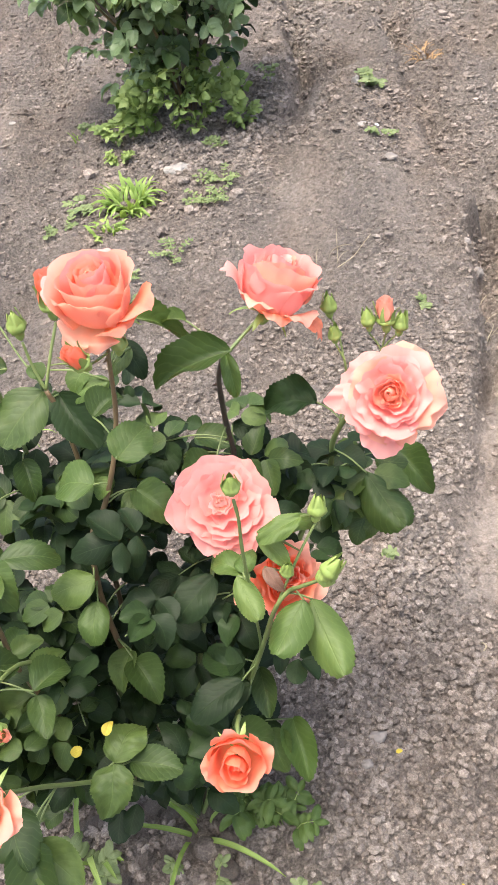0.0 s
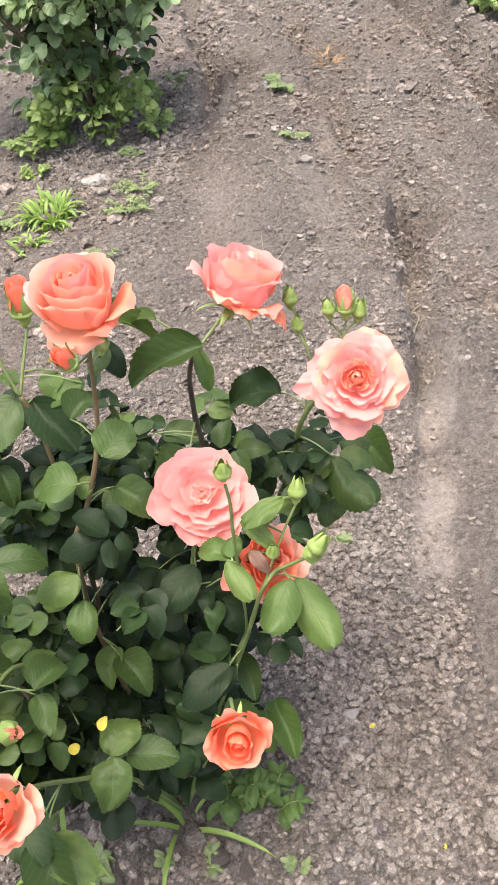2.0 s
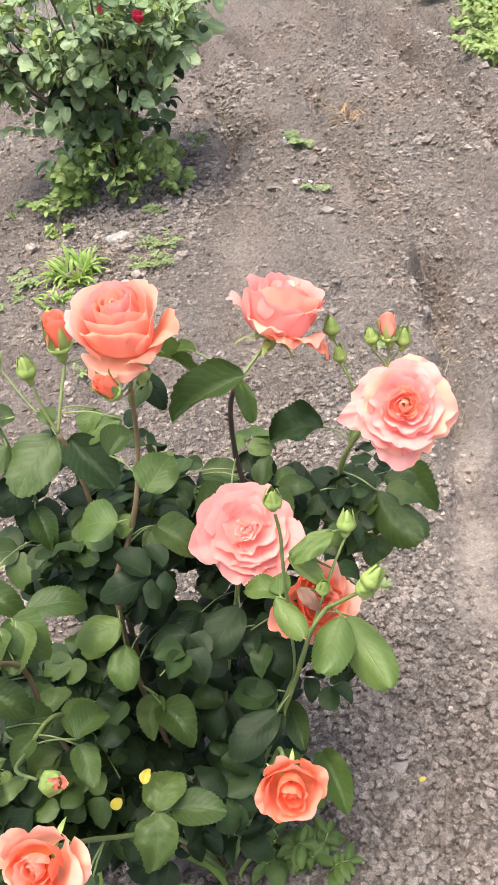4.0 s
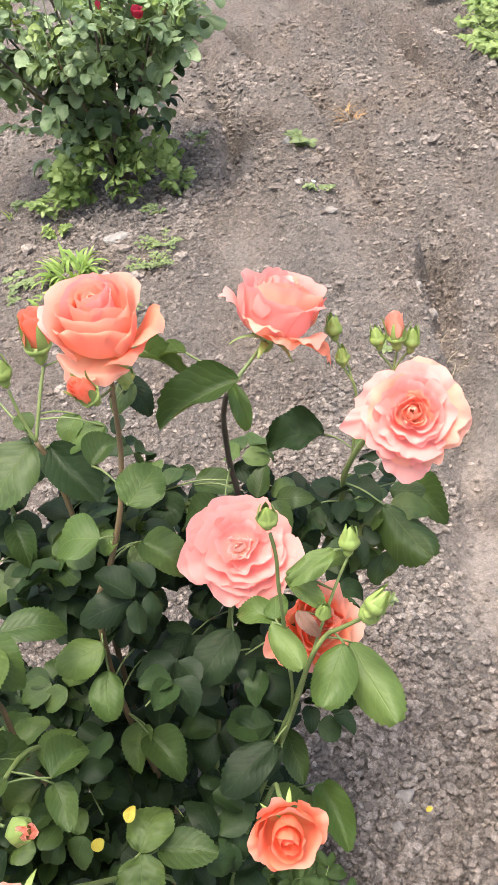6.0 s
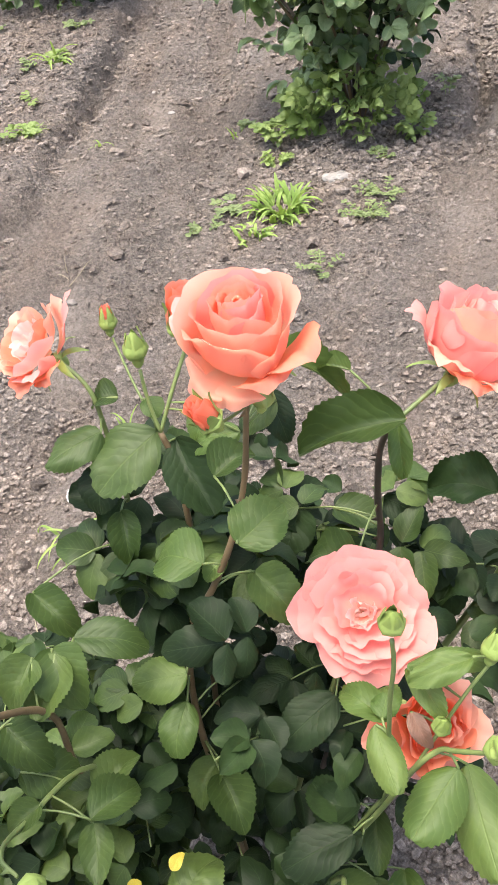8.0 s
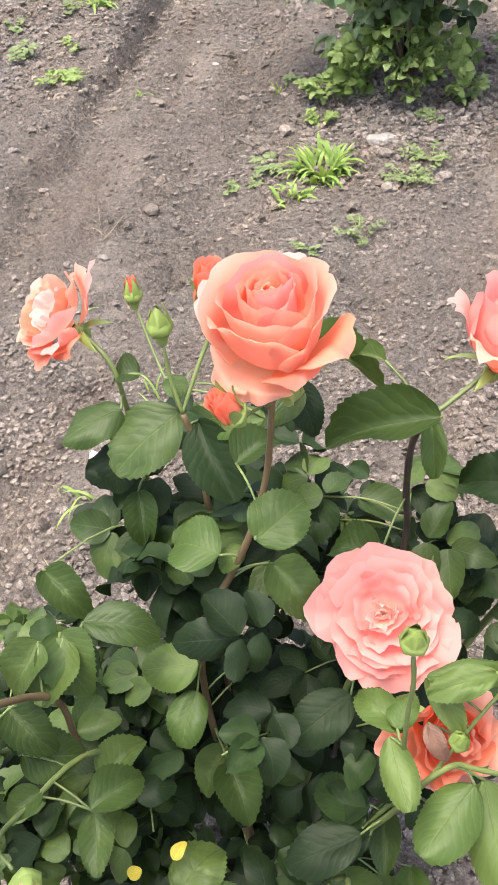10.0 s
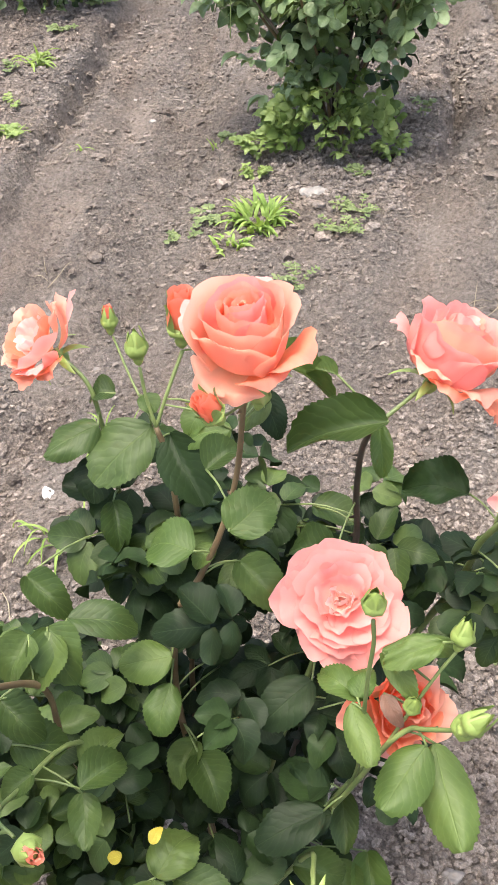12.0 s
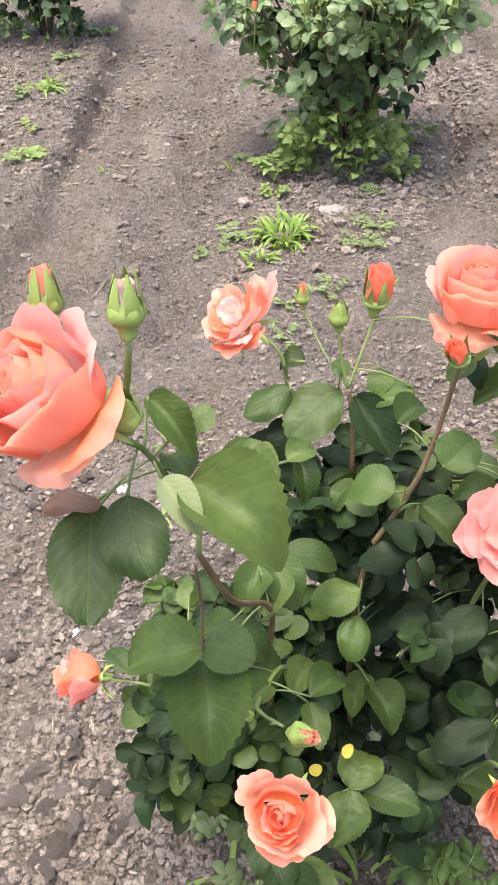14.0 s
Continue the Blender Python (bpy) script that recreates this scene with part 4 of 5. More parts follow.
def coral_roses():
    b = bush.ob
    orange, salmon, pink, pale = PETAL_ORANGE, PETAL_SALMON, PETAL_PINK, PETAL_PALE
    rose(b, (0.255, 0.57, 0.852), (0.02, -0.2, 1), 0.044, HIGH, (salmon, pink, salmon), 11, "salmon rose with a spiral centre and drooping outer petals", inner=salmon,
         loose=(((1, -0.35, 0), 1.12, 0.62, 112, 0.85, 40, orange), ((-0.1, -1, 0), 0.92, 0.0, 150, 0.95, 36, salmon), ((-0.75, -0.75, 0), 0.98, 0.02, 146, 0.95, 36, salmon),
                ((-1, 0.25, 0), 1.0, 0.9, 84, 0.85, 44, pink), ((0.6, -0.9, 0), 0.98, 0.4, 128, 0.92, 34, orange), ((0.1, 1, 0), 1.0, 0.85, 84, 0.85, 46, pink)))
    rose(b, (0.376, 0.703, 0.756), (0.42, 0.16, 0.9), 0.049, BARREL, (pink, salmon, pink), 12, "leaning salmon rose with a torn hanging outer petal", ragged=0.3,
         loose=(((-1, -0.1, 0.4), 1.12, 0.72, 84, 0.85, 24, pink), ((0.6, -0.7, -0.4), 1.1, 0.4, 110, 0.9, 36, salmon), ((0.9, -0.3, -0.4), 1.3, -0.05, 150, 1.0, 18, orange),
                ((0.2, -1, 0), 1.0, 0.3, 120, 0.9, 32, orange), ((-0.4, -0.9, 0.2), 1.0, 0.5, 104, 0.9, 34, salmon)))
    rose(b, (0.497, 0.634, 0.69), (-0.06, -0.72, 0.68), 0.051, OPEN, (salmon, pink, pink), 13, "fully open salmon rose with a tight spiral centre", ragged=0.7, inner=salmon,
         loose=(((-1, -0.1, 0.1), 1.22, 0.1, 88, 0.7, 20, pink), ((-0.25, -0.3, -1), 1.2, 0.0, 95, 0.7, 30, pink)))
    rose(b, (0.322, 0.57, 0.61), (0.0, -0.6, 0.8), 0.052, FULL, (pink,), 14, "fully blown pink rose packed with ruffled petals", ragged=0.95)
    rose(b, (0.374, 0.526, 0.545), (0.25, -0.55, 0.7), 0.037, BARREL, (orange, orange, salmon), 15, "fading orange rose behind young leaves", ragged=1.3,
         loose=(((-1, -0.4, -0.3), 1.4, 0.5, 88, 0.8, 30, orange), ((0.1, -0.8, -0.8), 1.3, 0.2, 110, 0.9, 34, pink), ((0.9, -0.3, 0.1), 1.25, 0.6, 84, 0.85, 36, salmon)))
    rose(b, (0.33, 0.377, 0.468), (0.06, -0.84, 0.54), 0.037, CLOSED, (orange,), 16, "small orange-coral rose just opening", inner=orange,
         loose=(((-0.2, 0.3, 1), 0.95, 0.9, 70, 0.75, 44, orange), ((0.9, 0, 0.3), 0.95, 0.7, 84, 0.75, 48, orange), ((-0.9, 0, -0.3), 0.9, 0.7, 84, 0.75, 48, orange)))
    rose(b, (0.142, 0.27, 0.58), (-0.02, -0.66, 0.75), 0.037, HALF, (salmon, orange, salmon), 17, "coral rose half open with a spiral heart", inner=salmon, ragged=0.3,
         loose=(((-0.9, 0.5, 0.3), 1.08, 0.75, 84, 0.76, 34, salmon), ((1, -0.2, 0), 1.05, 0.6, 92, 0.76, 40, salmon), ((0, -1, -0.6), 1.02, 0.55, 96, 0.76, 44, orange)))
    rose(b, (0.036, 0.692, 0.752), (-0.5, -0.36, 0.78), 0.045, BOWL, (salmon, pink, orange), 18, "pale pink rose open to a whitish heart on a thin stem", ragged=0.6, inner=pale,
         loose=(((0.8, 0.2, 0.55), 1.3, 0.75, 70, 0.8, 26, pink), ((-0.3, -1, -0.2), 1.0, 0.45, 92, 0.9, 46, orange), ((0.5, -0.7, -0.2), 0.95, 0.3, 110, 0.8, 30, orange)))
    rose(b, (0.024, 0.287, 0.94), (-0.42, -0.5, 0.76), 0.047, HIGH, (salmon, pink, salmon), 19, "large coral rose on the tallest near cane", inner=salmon,
         loose=(((0.9, -0.3, -0.3), 1.12, 0.45, 112, 0.85, 44, orange), ((0.2, -0.8, -0.5), 1.05, 0.3, 122, 0.9, 44, salmon), ((0.9, 0.6, 0.2), 1.05, 0.9, 84, 0.85, 44, pink)))
    rose(b, (-0.108, 0.48, 0.411), (-0.92, -0.25, 0.12), 0.04, HALF, (orange, pink), 20, "small drooping coral rose near the ground", ragged=0.3)
    bud = rose_bud
    bud(b, (0.132, 0.658, 0.789), (0, 0, 1), 0.026, 31)
    bud(b, (0.165, 0.683, 0.798), (0.1, 0, 1), 0.034, 32, 1.0, label="orange rose bud unfurling")
    bud(b, (0.09, 0.702, 0.783), (0, 0.1, 1), 0.02, 33, 0.4, label="small bud showing coral")
    bud(b, (0.06, 0.291, 1.005), (0.02, 0.1, 1), 0.027, 34, 0.1, PETAL_PALE)
    bud(b, (0.054, 0.284, 0.942), (0.1, -0.2, 1), 0.024, 35)
    bud(b, (0.005, 0.313, 0.994), (0, 0.1, 1), 0.026, 36, 0.45, PETAL_SALMON, label="bud opening behind the near rose")
    bud(b, (0.243, 0.518, 0.845), (-0.3, -0.4, 0.85), 0.023, 37, 0.7, label="red-orange bud under the salmon rose")
    bud(b, (0.262, 0.566, 0.825), (0.2, 0, 1), 0.02, 38)
    bud(b, (0.478, 0.698, 0.736), (-0.1, 0.1, 1), 0.02, 39)
    bud(b, (0.496, 0.697, 0.737), (0, 0.1, 1), 0.025, 40, 0.8, PETAL_SALMON, "bud with a pale orange tip")
    bud(b, (0.51, 0.698, 0.728), (0.2, 0.1, 1), 0.021, 41)
    bud(b, (0.439, 0.719, 0.742), (0, 0, 1), 0.022, 42)
    bud(b, (0.443, 0.7, 0.72), (0, -0.1, 1), 0.019, 43)
    bud(b, (0.36, 0.452, 0.757), (0.1, -0.2, 1), 0.021, 44)
    bud(b, (0.42, 0.526, 0.645), (0.2, 0.2, 1), 0.024, 45)
    bud(b, (0.432, 0.452, 0.645), (0.6, 0.1, 0.75), 0.024, 46)
    bud(b, (0.427, 0.46, 0.626), (0.3, -0.3, 0.8), 0.024, 47)
    bud(b, (0.389, 0.481, 0.61), (0.2, -0.2, 0.9), 0.018, 48)
    bud(b, (0.144, 0.319, 0.605), (0.55, -0.35, 0.5), 0.027, 49, 0.35, PETAL_SALMON, "bud with spreading sepals and a pale coral tip")
    bud(b, (0.097, 0.341, 0.588), (-0.2, -0.1, 0.9), 0.013, 50)


coral_roses()


def coral_rose_leaves():
    leaf = bush.leaf
    young, dark, pale, bronze = LEAF_YOUNG, LEAF_DARK, LEAF_PALE, LEAF_BRONZE
    leaf((0.133, 0.660, 0.705), (0.089, 0.609, 0.677), 0.059, (0.07, -0.53, 0.85))
    leaf((0.085, 0.652, 0.705), (0.042, 0.618, 0.693), 0.039, (0.09, -0.44, 0.89))
    leaf((0.083, 0.648, 0.672), (0.081, 0.611, 0.654), 0.043, (0.08, -0.43, 0.90), dark)
    leaf((0.152, 0.653, 0.704), (0.194, 0.607, 0.668), 0.044, (0.03, -0.61, 0.79), dark)
    leaf((0.197, 0.614, 0.703), (0.222, 0.641, 0.714), 0.034, (0.00, -0.36, 0.93))
    leaf((0.200, 0.554, 0.666), (0.156, 0.561, 0.669), 0.048, (0.02, -0.37, 0.93), young)
    leaf((0.241, 0.530, 0.722), (0.267, 0.562, 0.736), 0.043, (0.14, -0.48, 0.86), young)
    leaf((0.222, 0.595, 0.616), (0.220, 0.561, 0.605), 0.021, (0.13, -0.32, 0.94))
    leaf((0.227, 0.590, 0.621), (0.271, 0.562, 0.609), 0.041, (0.09, -0.26, 0.96))
    leaf((0.098, 0.505, 0.615), (0.154, 0.518, 0.609), 0.036, (0.14, -0.19, 0.97))
    leaf((0.091, 0.485, 0.627), (0.122, 0.452, 0.613), 0.045, (0.20, -0.22, 0.95))
    leaf((0.034, 0.554, 0.600), (0.080, 0.534, 0.587), 0.034, (0.19, -0.22, 0.96))
    leaf((0.083, 0.469, 0.635), (0.074, 0.432, 0.628), 0.035, (0.22, -0.21, 0.95))
    leaf((0.057, 0.439, 0.581), (0.099, 0.422, 0.570), 0.036, (0.18, -0.17, 0.97))
    leaf((0.174, 0.532, 0.548), (0.130, 0.512, 0.551), 0.042, (0.15, -0.24, 0.96), young)
    leaf((0.174, 0.520, 0.523), (0.174, 0.477, 0.512), 0.035, (0.15, -0.24, 0.96), young)
    leaf((0.143, 0.393, 0.553), (0.170, 0.428, 0.555), 0.033, (0.16, -0.18, 0.97))
    leaf((0.140, 0.397, 0.538), (0.156, 0.358, 0.528), 0.027, (0.18, -0.17, 0.97))
    leaf((0.106, 0.391, 0.565), (0.090, 0.368, 0.565), 0.024, (0.20, -0.16, 0.97))
    leaf((0.184, 0.530, 0.416), (0.174, 0.488, 0.408), 0.032, (0.12, -0.20, 0.97))
    leaf((0.191, 0.515, 0.418), (0.222, 0.474, 0.407), 0.043, (0.11, -0.19, 0.98))
    leaf((0.096, 0.629, 0.634), (0.112, 0.592, 0.613), 0.030, (0.25, -0.39, 0.89))
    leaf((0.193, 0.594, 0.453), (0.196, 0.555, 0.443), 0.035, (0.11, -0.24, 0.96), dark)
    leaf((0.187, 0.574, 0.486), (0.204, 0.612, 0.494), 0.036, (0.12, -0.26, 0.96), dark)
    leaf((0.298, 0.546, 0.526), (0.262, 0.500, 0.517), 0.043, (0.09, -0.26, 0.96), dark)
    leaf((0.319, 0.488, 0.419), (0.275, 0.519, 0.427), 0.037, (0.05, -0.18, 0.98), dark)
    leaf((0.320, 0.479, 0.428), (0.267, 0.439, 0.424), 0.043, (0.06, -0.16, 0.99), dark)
    leaf((0.180, 0.404, 0.392), (0.195, 0.451, 0.403), 0.049, (0.01, -0.22, 0.98), blades=CRUMPLED)
    leaf((0.181, 0.401, 0.393), (0.184, 0.353, 0.382), 0.048, (0.01, -0.22, 0.97), blades=CRUMPLED)
    leaf((0.195, 0.412, 0.379), (0.253, 0.403, 0.378), 0.040, (-0.01, -0.21, 0.98))
    leaf((0.212, 0.574, 0.655), (0.198, 0.555, 0.650), 0.019, (0.18, -0.39, 0.90), young)
    leaf((0.251, 0.608, 0.799), (0.271, 0.584, 0.775), 0.025, (0.19, -0.60, 0.78), dark)
    leaf((0.346, 0.633, 0.760), (0.268, 0.610, 0.756), 0.041, (0.09, -0.45, 0.89))
    leaf((0.337, 0.648, 0.746), (0.345, 0.616, 0.717), 0.019, (0.09, -0.66, 0.75), young)
    leaf((0.230, 0.676, 0.779), (0.298, 0.670, 0.770), 0.023, (0.09, -0.35, 0.93))
    leaf((0.351, 0.733, 0.526), (0.397, 0.739, 0.528), 0.048, (0.02, -0.33, 0.94), dark)
    leaf((0.416, 0.710, 0.622), (0.353, 0.714, 0.625), 0.046, (0.02, -0.43, 0.90), dark, blades=CRUMPLED)
    leaf((0.311, 0.738, 0.573), (0.354, 0.724, 0.567), 0.035, (0.04, -0.30, 0.95), dark)
    leaf((0.471, 0.668, 0.539), (0.418, 0.650, 0.532), 0.056, (-0.00, -0.38, 0.92), blades=CRUMPLED)
    leaf((0.467, 0.664, 0.552), (0.505, 0.605, 0.529), 0.052, (-0.02, -0.38, 0.93), blades=CRUMPLED)
    leaf((0.499, 0.761, 0.494), (0.538, 0.714, 0.480), 0.043, (-0.03, -0.31, 0.95))
    leaf((0.406, 0.511, 0.654), (0.365, 0.489, 0.647), 0.023, (0.03, -0.36, 0.93), young)
    leaf((0.353, 0.481, 0.609), (0.312, 0.500, 0.615), 0.026, (0.05, -0.22, 0.97), young)
    leaf((0.348, 0.477, 0.616), (0.350, 0.507, 0.623), 0.022, (0.04, -0.22, 0.97), young)
    leaf((0.346, 0.463, 0.629), (0.366, 0.423, 0.615), 0.025, (0.05, -0.30, 0.95), young)
    leaf((0.366, 0.494, 0.602), (0.382, 0.474, 0.594), 0.015, (0.03, -0.34, 0.94), bronze)
    leaf((0.362, 0.509, 0.636), (0.417, 0.530, 0.640), 0.022, (0.01, -0.21, 0.98), young)
    leaf((0.361, 0.515, 0.625), (0.390, 0.486, 0.616), 0.020, (0.03, -0.29, 0.96), young)
    leaf((0.403, 0.467, 0.583), (0.376, 0.416, 0.571), 0.041, (0.02, -0.24, 0.97), young)
    leaf((0.409, 0.481, 0.566), (0.437, 0.412, 0.540), 0.043, (0.01, -0.34, 0.94), young)
    leaf((0.356, 0.532, 0.257), (0.377, 0.462, 0.238), 0.042, (0.03, -0.25, 0.97), young)
    leaf((0.327, 0.516, 0.261), (0.341, 0.470, 0.248), 0.044, (0.05, -0.25, 0.97))
    leaf((0.326, 0.541, 0.359), (0.339, 0.485, 0.342), 0.031, (0.05, -0.28, 0.96))
    leaf((0.015, 0.300, 0.856), (0.028, 0.233, 0.822), 0.051, (0.21, -0.41, 0.89))
    leaf((0.048, 0.281, 0.885), (0.070, 0.241, 0.861), 0.043, (0.19, -0.43, 0.88))
    leaf((0.059, 0.313, 0.872), (0.088, 0.287, 0.860), 0.024, (0.11, -0.31, 0.95), pale)
    leaf((0.073, 0.327, 0.860), (0.139, 0.293, 0.840), 0.062, (0.10, -0.38, 0.92))
    leaf((0.089, 0.341, 0.868), (0.13, 0.345, 0.858), 0.034, (0.2, -0.3, 0.9))
    leaf((0.13, 0.37, 0.848), (0.147, 0.38, 0.856), 0.02, (0.1, -0.3, 0.95))
    leaf((0.073, 0.339, 0.894), (0.085, 0.35, 0.905), 0.02, (0.1, -0.3, 0.95))
    leaf((0.045, 0.346, 0.911), (0.078, 0.321, 0.894), 0.024, (0.15, -0.42, 0.89))
    leaf((0.071, 0.325, 0.693), (0.013, 0.307, 0.695), 0.050, (0.11, -0.28, 0.95))
    leaf((0.071, 0.324, 0.698), (0.111, 0.320, 0.694), 0.043, (0.08, -0.28, 0.96))
    leaf((0.066, 0.330, 0.668), (0.086, 0.264, 0.646), 0.067, (0.10, -0.29, 0.95))
    leaf((0.092, 0.418, 0.814), (0.116, 0.405, 0.810), 0.024, (0.05, -0.24, 0.97), young)
    leaf((0.024, 0.292, 0.864), (-0.017, 0.291, 0.868), 0.018, (0.10, -0.18, 0.98), bronze)
    leaf((0.071, 0.329, 0.861), (0.057, 0.350, 0.870), 0.027, (0.11, -0.32, 0.94))
    leaf((-0.070, 0.481, 0.428), (-0.103, 0.508, 0.439), 0.029, (0.12, -0.24, 0.96))
    leaf((-0.043, 0.486, 0.272), (-0.089, 0.498, 0.280), 0.045, (0.10, -0.21, 0.97))
    leaf((0.077, 0.397, 0.625), (0.041, 0.401, 0.629), 0.037, (0.08, -0.26, 0.96))
    leaf((0.095, 0.481, 0.626), (0.095, 0.433, 0.610), 0.042, (0.07, -0.32, 0.95))
    leaf((0.096, 0.676, 0.725), (0.070, 0.672, 0.725), 0.028, (0.06, -0.37, 0.93))
    leaf((0.127, 0.664, 0.735), (0.142, 0.652, 0.731), 0.021, (0.03, -0.27, 0.96), young)
    leaf((0.183, 0.671, 0.722), (0.169, 0.648, 0.716), 0.029, (0.01, -0.27, 0.96), young)
    leaf((0.210, 0.653, 0.717), (0.169, 0.641, 0.714), 0.031, (0.01, -0.27, 0.96), young)
    leaf((0.259, 0.603, 0.794), (0.238, 0.584, 0.786), 0.025, (-0.02, -0.38, 0.93))
    leaf((0.299, 0.673, 0.771), (0.272, 0.678, 0.774), 0.016, (0.06, -0.26, 0.96))
    leaf((0.119, 0.439, 0.488), (0.133, 0.482, 0.499), 0.034, (0.04, -0.25, 0.97))
    leaf((0.068, 0.422, 0.544), (0.109, 0.434, 0.545), 0.045, (0.06, -0.25, 0.97))
    leaf((0.304, 0.634, 0.602), (0.257, 0.643, 0.604), 0.041, (-0.03, -0.33, 0.94))
    leaf((0.267, 0.717, 0.573), (0.316, 0.710, 0.569), 0.036, (0.05, -0.26, 0.97))
    leaf((0.254, 0.697, 0.562), (0.297, 0.692, 0.558), 0.035, (0.06, -0.25, 0.97))
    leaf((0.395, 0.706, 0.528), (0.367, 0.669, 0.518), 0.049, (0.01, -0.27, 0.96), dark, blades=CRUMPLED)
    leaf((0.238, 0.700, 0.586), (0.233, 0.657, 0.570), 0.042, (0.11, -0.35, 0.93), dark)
    leaf((0.118, 0.31, 0.485), (0.14, 0.262, 0.46), 0.05, (0.1, -0.3, 0.95))
    leaf((0.13, 0.288, 0.46), (0.155, 0.235, 0.44), 0.05, (0.1, -0.35, 0.93))
    leaf((0.135, 0.29, 0.45), (0.185, 0.26, 0.43), 0.045, (0.15, -0.3, 0.93))

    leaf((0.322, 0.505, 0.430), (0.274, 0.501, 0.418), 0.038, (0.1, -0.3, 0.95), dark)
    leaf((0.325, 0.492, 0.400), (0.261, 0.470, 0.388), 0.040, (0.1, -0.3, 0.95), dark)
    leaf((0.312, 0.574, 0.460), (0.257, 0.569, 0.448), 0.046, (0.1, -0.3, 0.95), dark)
    leaf((0.291, 0.468, 0.330), (0.346, 0.470, 0.318), 0.040, (0.1, -0.3, 0.95))


coral_rose_leaves()


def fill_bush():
    """Compound leaves through the whole bush, kept behind the outer leaves and blooms in the camera's view, darker
    towards the ground: shade put into their colour.
    """
    r = bush.r
    extra, made = [], 0
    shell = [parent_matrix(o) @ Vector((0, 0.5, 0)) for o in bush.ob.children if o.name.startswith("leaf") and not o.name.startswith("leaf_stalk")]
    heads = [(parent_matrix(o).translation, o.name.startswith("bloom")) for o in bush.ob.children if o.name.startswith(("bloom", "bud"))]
    # rough direction to the camera; fill leaves must not cover outer ones in its view
    to_camera = Vector((0.12, -0.76, 0.64)).normalized()
    for n in range(1900):
        z = r.uniform(0.1, 0.64)
        left = n % 4 == 0
        high = min(1.0, max(0.0, z - 0.3) / 0.2)
        cx, cy = 0.18 + 0.05 * high, 0.55 + 0.08 * high
        p = Vector((cx + r.uniform(-0.22, 0.22), cy + r.uniform(-0.2, 0.2), z))
        if left:
            z = r.uniform(0.24, 0.5)
            p = Vector((r.uniform(-0.07, 0.12), r.uniform(0.41, 0.6), z))
        elif (p.x - cx) ** 2 / 0.046 + (p.y - cy) ** 2 / 0.04 > 1 - 0.35 * high:
            continue
        if not left and z < 0.32 and ((p.x - 0.17) ** 2 / 0.024 + (p.y - 0.59) ** 2 / 0.024 > 1):
            continue
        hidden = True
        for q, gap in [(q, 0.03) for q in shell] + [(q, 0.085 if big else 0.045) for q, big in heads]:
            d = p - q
            t = d.dot(to_camera)
            if t > -0.015 and (d - to_camera * t).length < gap:
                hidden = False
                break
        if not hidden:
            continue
        a = r.uniform(0, 6.283)
        way = Vector((math.cos(a), math.sin(a), r.uniform(-0.2, 0.35))) + Vector((p.x - 0.18, p.y - 0.55, 0)) * 2.5
        # more dark-coloured leaves low down and to the right, standing for shade
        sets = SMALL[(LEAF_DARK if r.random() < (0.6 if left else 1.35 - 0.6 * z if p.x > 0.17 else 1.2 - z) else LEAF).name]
        made += 1
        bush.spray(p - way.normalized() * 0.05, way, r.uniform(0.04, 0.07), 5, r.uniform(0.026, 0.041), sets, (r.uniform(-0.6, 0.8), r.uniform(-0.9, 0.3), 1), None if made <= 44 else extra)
        if made > 260:
            break
    # leaves behind and between the upper stems, most with shade in their colour
    for n in range(54):
        x0, y0, z0, dx, dy, dz = ((0.42, 0.71, 0.5, 0.08, 0.04, 0.06), (0.135, 0.665, 0.6, 0.055, 0.035, 0.08), (0.25, 0.69, 0.53, 0.1, 0.03, 0.07))[n % 3]
        p = Vector((x0 + dx * r.uniform(-1, 1), y0 + dy * r.uniform(-1, 1), z0 + dz * r.uniform(-1, 1)))
        if any((p - q - to_camera * max(0.0, (p - q).dot(to_camera))).length < (0.06 if big else 0.03) and (p - q).dot(to_camera) > -0.01 for q, big in heads):
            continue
        a = r.uniform(0, 6.283)
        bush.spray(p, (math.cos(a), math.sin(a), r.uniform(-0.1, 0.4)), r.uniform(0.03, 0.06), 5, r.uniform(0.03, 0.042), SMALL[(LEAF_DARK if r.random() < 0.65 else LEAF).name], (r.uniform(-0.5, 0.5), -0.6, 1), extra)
    joined("foliage", extra, bush.ob, "dark green leaves inside the bush, shade put into their colour")


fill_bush()


